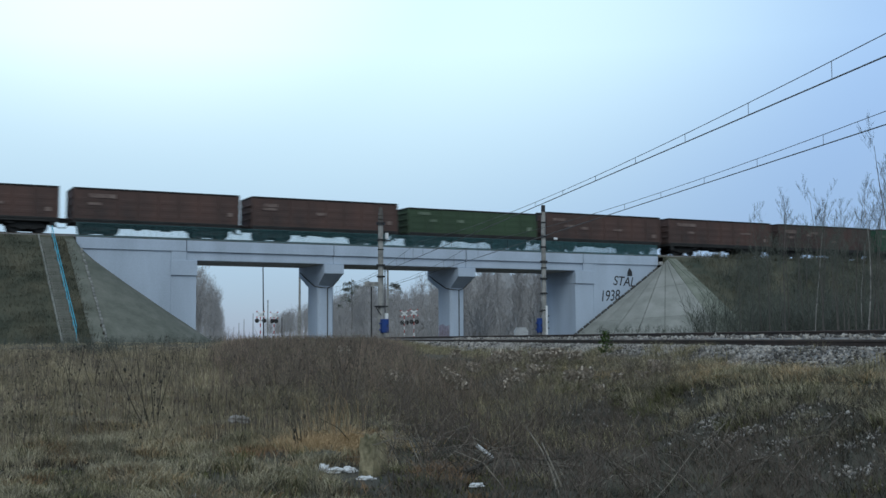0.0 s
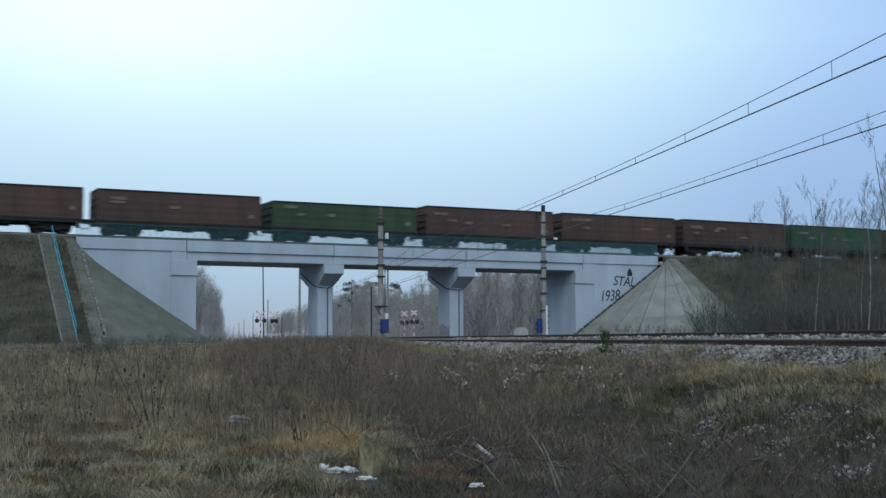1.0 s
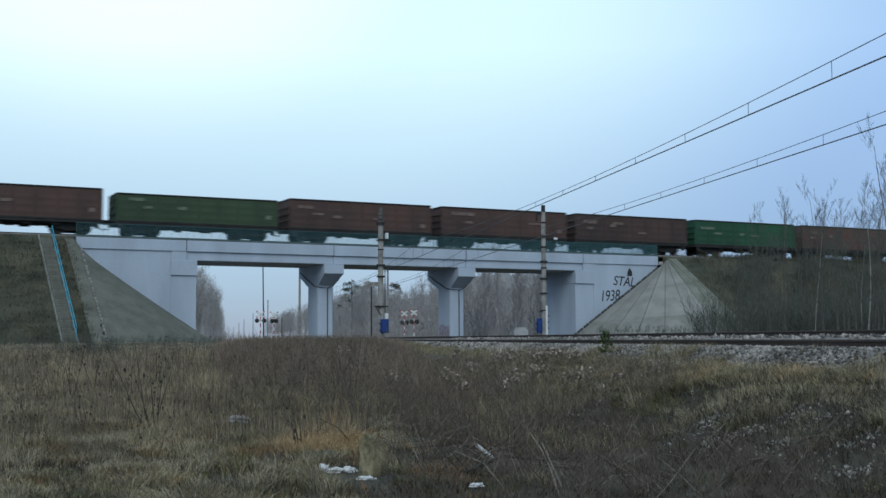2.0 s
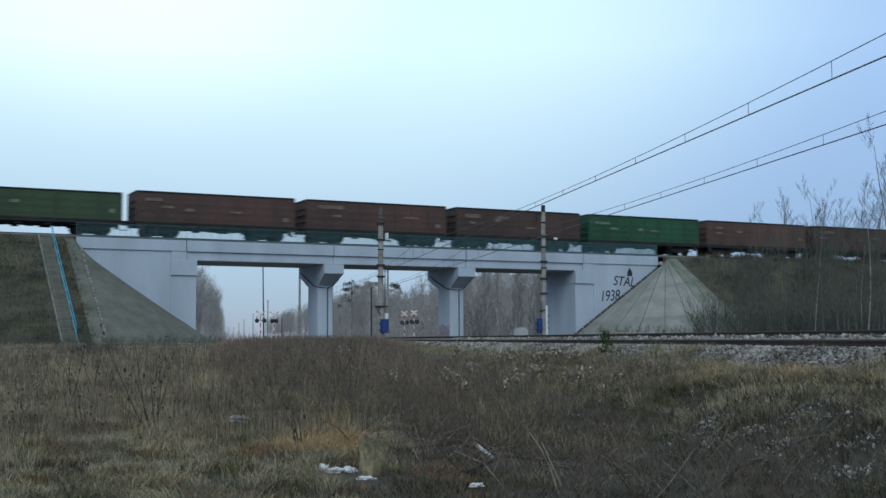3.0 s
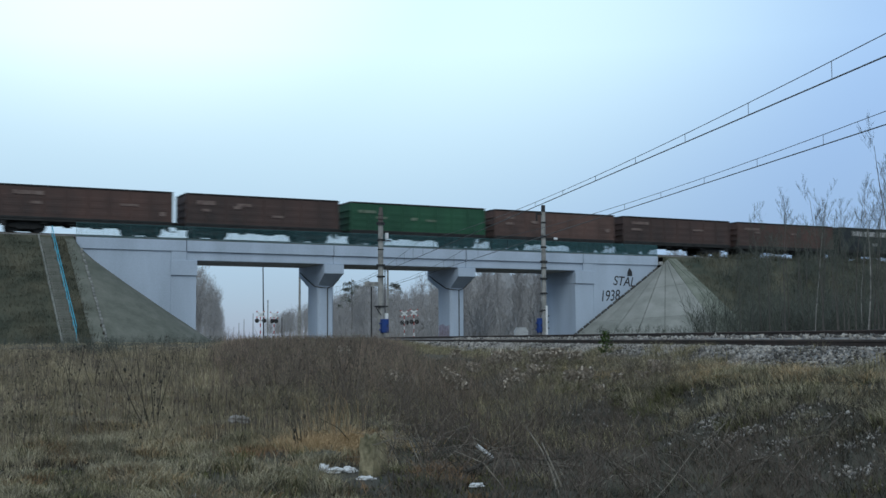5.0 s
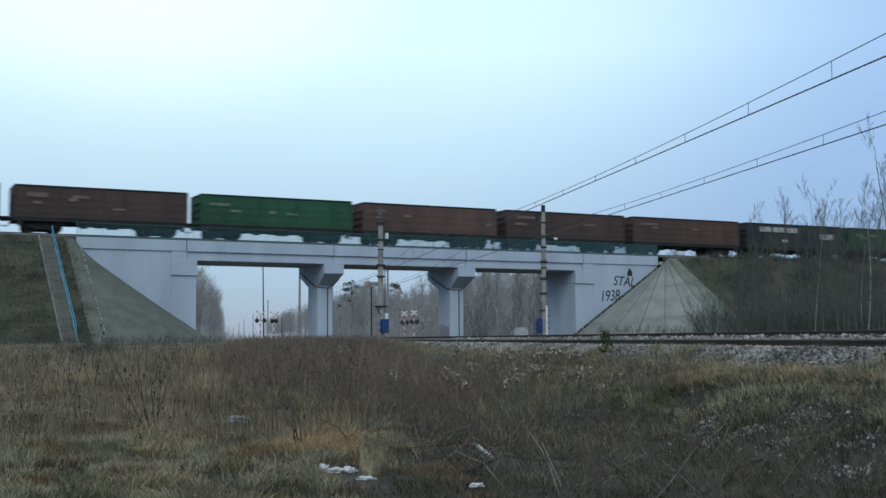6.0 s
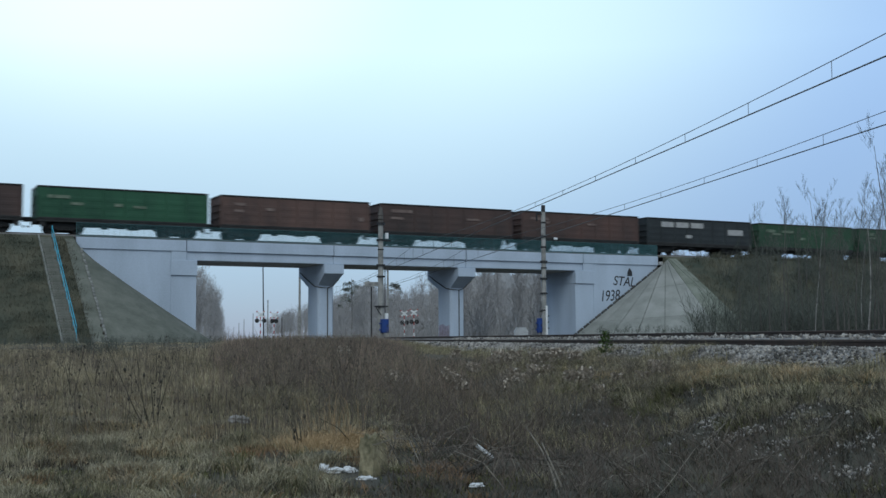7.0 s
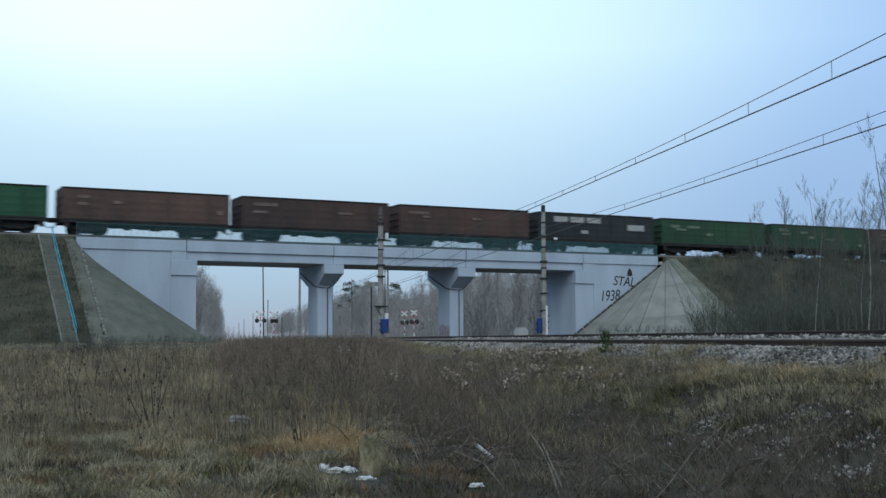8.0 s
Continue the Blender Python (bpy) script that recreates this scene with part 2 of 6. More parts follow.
def thing(name, label, category, group="", kind="", at=None):
    ob = new(name)
    ob.empty_display_size = 0.3
    if at is not None:
        ob.matrix_basis = at
    return tagged(ob, label, category, group, kind)


def sheet(name, xs, ys, height, mat):
    """A grid over xs by ys, raised by height(x, y)."""
    nx, ny = len(xs), len(ys)
    vs = [(x, y, height(x, y)) for y in ys for x in xs]
    fs = [(j * nx + i, j * nx + i + 1, (j + 1) * nx + i + 1, (j + 1) * nx + i) for j in range(ny - 1) for i in range(nx - 1)]
    me = bpy.data.meshes.new(name)
    me.from_pydata(vs, [], fs)
    me.materials.append(mat)
    me.polygons.foreach_set("use_smooth", [True] * len(me.polygons))
    return new(name, me)


# ---- the lie of the land ----
TX, TY = 0.283, 0.959          # way of the electrified line


def along(q, s):
    """A point q metres to the side of the eye and s metres along the electrified line."""
    return (q * TY + s * TX, -q * TX + s * TY)


def side(x, y):
    return x * TY - y * TX, x * TX + y * TY


def smooth(a, b, x):
    t = min(1.0, max(0.0, (x - a) / (b - a)))
    return t * t * (3 - 2 * t)


def ground_z(x, y):
    q, s = side(x, y)
    d = math.hypot(x, y)
    z = 0.95 * smooth(12, 48, s) + 0.45 * smooth(48, 80, s)
    bed = 0.92 + 0.25 * smooth(40, 85, s)
    left = smooth(5.5, 10.6, q)
    z = z * (1 - left) + max(bed, z) * left
    z -= 0.35 * smooth(2.5, 5, q) * (1 - smooth(6, 9, q)) * (1 - smooth(25, 45, s))
    z += 0.45 * smooth(20, 26, q)
    amp = 0.16 * (1 - smooth(8.5, 10.4, q)) * (1 - 0.6 * smooth(50, 90, d)) + 0.02
    if d < 400:
        z += amp * noise.noise(Vector((x * 0.35, y * 0.35, 0))) + amp * 0.5 * noise.noise(Vector((x * 1.1, y * 1.1, 3))) + amp * 0.45 * noise.noise(Vector((x * 2.3, y * 2.3, 8)))
    return z


def spread(lo, hi, near_lo, near_hi, step):
    """Grid lines: even between near_lo and near_hi, ever wider beyond."""
    out = list(np.arange(near_lo, near_hi, step))
    a, w = near_lo, step
    while a > lo:
        w *= 1.25
        a -= w
        out.insert(0, a)
    a, w = out[-1], step
    while a < hi:
        w *= 1.25
        a += w
        out.append(a)
    return out


ground = sheet("ground", spread(-2500, 2500, -8, 80, 0.55), spread(-400, 3500, 2, 100, 0.55), ground_z, SOIL)
tagged(ground, "brown winter field of soil under dead grass", "ground", kind="structure")

# ---- bridge measures ----
FX0, FX1 = 14.9, 68.3          # ends of the parapet
FY, BY = 89.41, 95.4           # near and far side of the deck
JOINTS = (23.2, 35.4, 47.72, 59.8)
PAR_TOP, PAR_LOW, BEAM_LOW = 9.27, 8.42, 7.74
RAIL_Z = 9.62
TRACK_Y = 92.15


# ---- railway bridge ----
def build_bridge():
    br = thing("railway_bridge", "long light-grey painted concrete railway bridge of three spans", "bridge", kind="structure")
    cuts = [FX0, *JOINTS, FX1]
    for a, b in zip(cuts, cuts[1:]):
        part("parapet", Build().box(a + 0.03, b - 0.03, FY, FY + 0.35, PAR_LOW, PAR_TOP, 0.02), CONCRETE, br)
    for a, b in zip(cuts, cuts[1:]):
        part("far_parapet", Build().box(a + 0.03, b - 0.03, BY - 0.35, BY, PAR_LOW, PAR_TOP, 0.02), CONCRETE, br)
    for a, b in zip(JOINTS, JOINTS[1:]):
        # deck slab set back under the parapet, with a deeper inner girder
        part("edge_beam", Build().box(a + 0.02, b - 0.02, FY + 0.17, FY + 0.62, BEAM_LOW, PAR_LOW - 0.002, 0.02), CONCRETE, br)
        part("edge_beam", Build().box(a + 0.02, b - 0.02, BY - 0.62, BY - 0.10, BEAM_LOW, PAR_LOW - 0.002, 0.02), CONCRETE, br)
        part("deck_slab", Build().box(a + 0.02, b - 0.02, FY + 0.624, BY - 0.624, BEAM_LOW - 0.05, PAR_LOW + 0.2), RAW_CONCRETE, br)
    part("ballast_trough", Build().box(FX0, FX1, FY + 0.36, BY - 0.36, PAR_LOW + 0.205, 9.34), BALLAST_BED, br, "grey track ballast")
    # piers
    for px in JOINTS[1:3]:
        cap = Build()
        y0, y1 = FY - 0.02, BY + 0.02
        cap.add([(px - 0.85, y0, 7.72), (px + 0.85, y0, 7.72), (px + 0.85, y1, 7.72), (px - 0.85, y1, 7.72),
                 (px - 0.85, y0, 6.97), (px + 0.85, y0, 6.97), (px + 0.85, y1, 6.97), (px - 0.85, y1, 6.97),
                 (px - 0.76, y0 + 1.6, 6.05), (px + 0.60, y0 + 1.6, 6.05), (px + 0.60, y1 - 1.85, 6.05), (px - 0.76, y1 - 1.85, 6.05)],
                [(0, 1, 2, 3), (0, 4, 5, 1), (1, 5, 6, 2), (2, 6, 7, 3), (3, 7, 4, 0), (4, 8, 9, 5), (5, 9, 10, 6), (6, 10, 11, 7), (7, 11, 8, 4), (8, 11, 10, 9)])
        part("pier_cap", cap, CONCRETE, br)
        stem = Build()
        prof = [(-0.68, 1.1), (-0.68, -1.1), (-0.56, -1.24), (0.56, -1.24), (0.68, -1.1), (0.68, 1.1), (0.56, 1.24), (-0.56, 1.24)]
        stem.prism(prof, lambda u, v, e: (px - 0.08 + u, 92.28 + v, 6.05 if e else 0.6))
        part("pier_stem", stem, CONCRETE, br)
        foot = (px + 0.05, 90.98, 5.85)
        part("drain_pipe", Build().tube([(px - 0.92, 95.0, 7.3), (px - 0.92, 93.6, 6.72), (px - 0.85, 91.7, 6.0), (px - 0.74, 90.98, 5.9), foot, (px + 0.05, 90.98, 1.2)], 0.045, 8), EDGING, br, "dark drain pipe")
        part("drain_branch", Build().tube([(px + 0.8, FY + 0.3, 6.9), (px + 0.7, 90.2, 6.5), (px + 0.45, 90.85, 6.0), foot], 0.04, 8), EDGING, br, "dark drain pipe")
    # abutments with wing walls, corbels and pilasters
    for s, jx, ex in ((1, JOINTS[0], FX0), (-1, JOINTS[3], FX1)):
        wall_in = jx - s * 1.18
        part("wing_wall", Build().box(min(ex + s * 0.05, wall_in), max(ex + s * 0.05, wall_in), FY + 0.12, FY + 0.7, 0.6, PAR_LOW - 0.002, 0.01), CONCRETE, br)
        part("wing_wall", Build().box(min(ex + s * 0.05, wall_in), max(ex + s * 0.05, wall_in), BY - 0.7, BY - 0.06, 0.6, PAR_LOW - 0.002, 0.01), CONCRETE, br)
        face = jx + s * 0.82
        a, b = min(wall_in, face), max(wall_in, face)
        part("abutment", Build().box(a, b, FY + 0.14, BY - 0.14, 0.6, 6.56, 0.02), CONCRETE, br)
        part("corbel", Build().box(a - 0.02, b + 0.02, FY + 0.004, BY - 0.004, 6.56, BEAM_LOW - 0.004, 0.02), CONCRETE, br)
        c = jx - s * 1.18
        part("bearing_wall", Build().box(min(c, jx), max(c, jx), FY + 0.05, BY - 0.05, BEAM_LOW, PAR_LOW - 0.002), CONCRETE, br)
        part("fill", Build().box(min(ex + s * 0.1, c), max(ex + s * 0.1, c), FY + 0.71, BY - 0.71, 0.6, PAR_LOW + 0.2), RAW_CONCRETE, br)
    # end block of the far abutment
    part("end_block", Build().box(FX1 + 0.02, FX1 + 3.4, FY - 0.3, FY + 0.5, 8.45, 8.78, 0.03), RAW_CONCRETE, br, "low concrete kerb block")
    return br


def build_railing():
    rl = thing("bridge_railing", "teal painted steel railing with close flat balusters", "railing")
    n = 27
    w = (FX1 - FX0 - 0.1) / n
    post = Build().box(-0.009, 0.009, -0.03, 0.03, 0, 1.06).mesh("post", TEAL)
    infill = Build()
    k = 22
    for j in range(n):
        for i in range(1, k):
            x = FX0 + 0.05 + w * (j + i / k)
            infill.box(x - 0.006, x + 0.006, FY + 0.11, FY + 0.17, PAR_TOP + 0.1, PAR_TOP + 1.05)
    tagged(part("baluster_infill", infill, TEAL, rl), "close flat teal balusters", kind="stuff")
    for i in range(n + 1):
        part("post", post, TEAL, rl, at=pose(FX0 + 0.05 + w * i, FY + 0.14, PAR_TOP))
    part("top_rail", Build().box(FX0, FX1, FY + 0.12, FY + 0.16, PAR_TOP + 1.06, PAR_TOP + 1.08), TEAL, rl)
    part("bottom_rail", Build().box(FX0, FX1, FY + 0.12, FY + 0.16, PAR_TOP + 0.08, PAR_TOP + 0.11), TEAL, rl)
    return rl


# ---- embankments ----
CREST_Y, CREST_Z, SLOPE = 88.8, 9.25, 0.67
APEX_L, APEX_R = 14.6, 68.6


CONE_DROP = {1: 1.36, -1: 0.75}     # how far each cone sinks towards the wing wall


def emb_h(r):
    return CREST_Z - SLOPE * max(0.0, r)


def build_embankment(name, s, apex, far, mat, label):
    """A bank along the line, ending in a quarter cone at the bridge; s: the side to which the bridge lies."""
    b = Build()
    stations = []
    n = 60
    for i in range(n + 1):
        t = i / n
        stations.append((far + (apex - far) * (1 - (1 - t) ** 1.6), 0.0))
    for i in range(1, 13):
        stations.append((apex, i * 7.5))
    rs = [-4.2, -2.5, -1.0, -0.3, 0.0] + [0.5 * i for i in range(1, 30)]
    vs = []
    for X, ph in stations:
        c, sn = math.cos(radians(ph)), math.sin(radians(ph))
        for r in rs:
            rr = max(r, 0)
            x, y = X + s * rr * sn, CREST_Y - rr * c - min(r, 0)
            z = emb_h(rr) - CONE_DROP[s] * ph / 90
            if r < 0:
                z = 9.33 if r < -0.6 else CREST_Z
                if ph > 0:
                    z = min(z, CREST_Z - CONE_DROP[s] * ph / 90)
                    y = CREST_Y + min(-r, 0.3)
            z += (0.07 * noise.noise(Vector((x * 0.6, y * 0.6, 5))) + 0.04 * noise.noise(Vector((x * 2, y * 2, 5)))) * (0.25 if ph > 0 else 1) if r > 0 else 0
            vs.append((x, y, z))
    m = len(rs)
    fs = [(i * m + j, (i + 1) * m + j, (i + 1) * m + j + 1, i * m + j + 1) for i in range(len(stations) - 1) for j in range(m - 1)]
    b.add(vs, fs)
    # far half of the bank
    vs2 = []
    for X, ph in stations[:n + 1]:
        for r in (0, 3, 7, 13):
            vs2.append((X, 93.0 + (2.8 if r else 0) + max(0, r - 3), 9.33 if r <= 3 else 9.33 - SLOPE * (r - 3)))
    b.add(vs2, [(i * 4 + j, (i + 1) * 4 + j, (i + 1) * 4 + j + 1, i * 4 + j + 1) for i in range(n) for j in range(3)])
    ob = part(name, b, mat, smooth=True)
    return tagged(ob, label, "embankment", kind="structure")


def build_upper_track():
    tr = thing("upper_railway_track", "broad gauge track with rusty rails on the bridge and banks", "railway track", kind="structure")
    for y in (-0.79, 0.79):
        part("rail", Build().box(-150, 260, TRACK_Y + y - 0.036, TRACK_Y + y + 0.036, RAIL_Z - 0.17, RAIL_Z, 0.01), RAIL_STEEL, tr)
    bed = Build().prism([(-2.3, 9.3), (-1.6, 9.5), (1.6, 9.5), (2.3, 9.3)], lambda u, v, e: (260 if e else -150, TRACK_Y + u, v))
    part("ballast_bed", bed, BALLAST_BED, tr)
    return tr


# ---- electrified line in front ----
TRACKS = ((13.05, 1.545), (17.12, 1.78))     # centre line and rail height of both tracks
RAIL_OUT = [(-0.07, 0), (0.07, 0), (0.07, 0.012), (0.012, 0.03), (0.012, 0.115), (0.036, 0.125), (0.034, 0.16), (0.02, 0.168), (-0.02, 0.168), (-0.034, 0.16), (-0.036, 0.125), (-0.012, 0.115), (-0.012, 0.03), (-0.07, 0.012)]


def build_line_track(q, z):
    tr = thing("railway_track", "straight track with rusty rails on pale stone ballast", "railway track", "tracks of the electrified line", "structure")
    for o in (-0.752, 0.752):
        def place(u, v, e, o=o):
            x, y = along(q + o + u, 480 if e else -40)
            return (x, y, z - 0.168 + v)
        part("rail", Build().prism(RAIL_OUT, place), RAIL_STEEL, tr)
    sl = Build().box(-1.25, 1.25, -0.13, 0.13, -0.20, 0, 0.025).mesh("sleeper", SLEEPER)
    yaw = -math.degrees(math.atan2(TX, TY))
    for i in range(140):
        x, y = along(q, 8 + 0.62 * i)
        part("sleeper", sl, SLEEPER, tr, at=pose(x, y, z - 0.165, 0, 0, yaw))

    lo = 0.85
    top = z - 0.20
    bed = Build()
    n = 150
    prof = [(-1.65 - (top - lo) * 1.5, lo), (-1.9, top - 0.12), (-1.65, top), (1.65, top), (1.65 + (top - lo) * 1.5, lo)]
    vs = []
    for i in range(n + 1):
        s = -40 + 160 * i / n if i < n else 480
        for u, v in prof:
            x, y = along(q + u, s)
            vs.append((x, y, v + 0.05 * noise.noise(Vector((s * 1.3, u * 2, q)))))
    m = len(prof)
    bed.add(vs, [(i * m + j, i * m + j + 1, (i + 1) * m + j + 1, (i + 1) * m + j) for i in range(n) for j in range(m - 1)])
    part("ballast_bed", bed, BALLAST_BED, tr)
    return tr


def tri_tufts(name, pts, mat, h, w, blades, lean, label, category, rng, clump=0.12):
    """Blades of grass scattered in tufts about pts, as one joined mesh."""
    n = len(pts) * blades
    base = np.repeat(np.array(pts), blades, axis=0)
    off = rng.normal(0, clump, (n, 2))
    base[:, :2] += off
    tall = np.array([0.87 + 0.9 * max(-0.35, noise.noise(Vector((x * 0.7, y * 0.7, 60)))) + 0.55 * noise.noise(Vector((x * 2.1, y * 2.1, 61))) for x, y, _ in pts])
    tall = tall * rng.uniform(0.6, 1.35, len(pts))
    hh = h * rng.uniform(0.45, 1.25, n) * np.repeat(np.maximum(tall, 0.2), blades)
    ang = rng.uniform(0, 2 * np.pi, n)
    lie = np.repeat(rng.uniform(0, 2 * np.pi, len(pts)), blades)
    d = np.stack([np.cos(ang) + 0.9 * np.cos(lie), np.sin(ang) + 0.9 * np.sin(lie)], 1) * 0.6 + off / clump * 0.45
    d /= np.linalg.norm(d, axis=1)[:, None] + 1e-6
    ln = rng.uniform(0.1, 1, n) * lean * hh
    fa = rng.uniform(0, np.pi, n)
    wv = np.stack([np.cos(fa), np.sin(fa)], 1) * (w * rng.uniform(0.6, 1.4, n))[:, None] / 2
    v = np.zeros((n, 5, 3))
    v[:, :, :] = base[:, None, :]
    v[:, 0, :2] -= wv
    v[:, 1, :2] += wv
    mid = d * (ln * 0.35)[:, None]
    v[:, 2, :2] += mid + wv * 0.8
    v[:, 3, :2] += mid - wv * 0.8
    v[:, 2, 2] += hh * 0.6
    v[:, 3, 2] += hh * 0.6
    v[:, 4, :2] += d * ln[:, None]
    v[:, 4, 2] += hh * rng.uniform(0.75, 1.05, n)
    v[:, 0:2, 2] -= 0.03
    me = bpy.data.meshes.new(name)
    me.vertices.add(n * 5)
    me.vertices.foreach_set("co", v.ravel())
    k = np.arange(n)[:, None] * 5
    quads, tris = k + np.array([0, 1, 2, 3]), k + np.array([3, 2, 4])
    loops = np.concatenate([quads, tris], 1).ravel()
    me.loops.add(len(loops))
    me.loops.foreach_set("vertex_index", loops)
    me.polygons.add(n * 2)
    starts = (np.arange(n)[:, None] * 7 + np.array([0, 4])).ravel()
    me.polygons.foreach_set("loop_start", starts)
    me.update(calc_edges=True)
    me.materials.append(mat)
    return tagged(new(name, me), label, category, kind="stuff")


# the wedge of ground before the camera
AZ0, AZ1 = math.atan2(45.16, 88.9) - radians(22.5), math.atan2(45.16, 88.9) + radians(22.5)


def scatter(n, d0, d1, rng, keep=None, high=0.0, az=(AZ0, AZ1), stony=False):
    """n points on the field between d0 and d1 metres from the eye."""
    out = []
    while len(out) < n:
        d = math.sqrt(rng.uniform(d0 * d0, d1 * d1))
        a = rng.uniform(*az)
        x, y = d * math.sin(a), d * math.cos(a)
        if side(x, y)[0] > 10.7 or y > 78:
            continue
        if any((x - u) ** 2 + (y - v) ** 2 < r * r for u, v, r in BARE):
            continue
        if keep is not None and not keep(x, y, d):
            continue
        if not stony and in_rubble(x, y) and rng.random() < 0.75:
            continue
        g = ground_z(x, y)
        if high and high > headroom(x, y, g):
            continue
        out.append((x, y, g))
    return out


def in_rubble(x, y):
    """The stony strip along the foot of the track slope."""
    q, s = side(x, y)
    return 7.0 < q < 8.3 and s < 18 and noise.noise(Vector((x / 0.7, y / 0.7, 21))) > 0.08 + 0.2 * smooth(15, 18, s)


def headroom(x, y, g):
    """How tall plants grow: lower towards the track and on the open field."""
    a = math.radians(26.93)
    d = x * math.sin(a) + y * math.cos(a)
    b = (x * math.cos(a) - y * math.sin(a)) / d / 0.3786
    slope = 0.003 - 0.0155 * smooth(-0.18, -0.02, b) - 0.0095 * smooth(-0.40, -0.56, b)
    return EYE[2] - g + slope * d + 0.08 * noise.noise(Vector((x * 0.9, y * 0.9, 50)))


# ---- the train ----
PITCH, GAP, SPEED, JOINT0 = 13.92, 1.0, 12.315, 28.36
HALF_W = 1.56


def bogie_meshes():
    wheel = Build()
    ring = [(0.478, -0.07), (0.478, 0.05), (0.51, 0.075), (0.51, 0.09), (0.40, 0.09), (0.36, 0.03), (0.16, 0.03), (0.14, 0.1), (0.0, 0.1)]
    n = 20
    vs = [(r * math.cos(2 * math.pi * i / n), y, r * math.sin(2 * math.pi * i / n)) for r, y in ring[:-1] + [(0.14, -0.08), (0.40, -0.07)] for i in range(n)]
    m = len(ring) + 1
    fs = [(j * n + i, j * n + (i + 1) % n, ((j + 1) % m) * n + (i + 1) % n, ((j + 1) % m) * n + i) for j in range(m) for i in range(n)]
    wheel.add(vs, fs)
    frame_b = Build()
    out = [(-1.25, 0.36), (-1.25, 0.62), (-0.95, 0.70), (-0.5, 0.86), (0.5, 0.86), (0.95, 0.70), (1.25, 0.62), (1.25, 0.36), (0.85, 0.38), (0.45, 0.22), (-0.45, 0.22), (-0.85, 0.38)]
    frame_b.prism(out, lambda u, v, e: (u, 0.07 if e else -0.07, v))
    spring = Build().tube([(0, 0, 0.25), (0, 0, 0.5)], 0.09, 8)
    pair = Build().tube([(0, -1.0, 0), (0, 1.0, 0)], 0.08, 8)
    for y, m in ((-0.79, -1), (0.79, 1)):
        pair.add([(px, y + m * py, pz) for px, py, pz in wheel.v], wheel.f)
    bolster = Build().box(-0.22, 0.22, -1.05, 1.05, 0.5, 0.78, 0.03)
    box_b = Build().box(-0.16, 0.16, -0.1, 0.1, -0.16, 0.17, 0.04)
    return dict(side_frame=frame_b.mesh("side_frame", UNDER), spring=spring.mesh("spring", UNDER),
                wheelset=pair.mesh("wheelset", UNDER), bolster=bolster.mesh("bolster", UNDER), axle_box=box_b.mesh("axle_box", UNDER))


BOGIE = bogie_meshes()
WHEELSETS = []


def build_bogie(wagon, x):
    bg = part("bogie", BOGIE["bolster"], UNDER, wagon, "grimy two-axle bogie", at=pose(x, 0, 0))
    for y in (-1.02, 1.02):
        part("side_frame", BOGIE["side_frame"], UNDER, bg, at=pose(0, y, 0))
        for dx in (-0.22, 0, 0.22):
            part("spring", BOGIE["spring"], UNDER, bg, at=pose(dx, y + (0.1 if y > 0 else -0.1), 0))
    for dx in (-0.925, 0.925):
        WHEELSETS.append((part("wheelset", BOGIE["wheelset"], UNDER, bg, at=pose(dx, 0, 0.478)), dx))
        for y in (-1.03, 1.03):
            part("axle_box", BOGIE["axle_box"], UNDER, bg, at=pose(dx, y, 0.478))


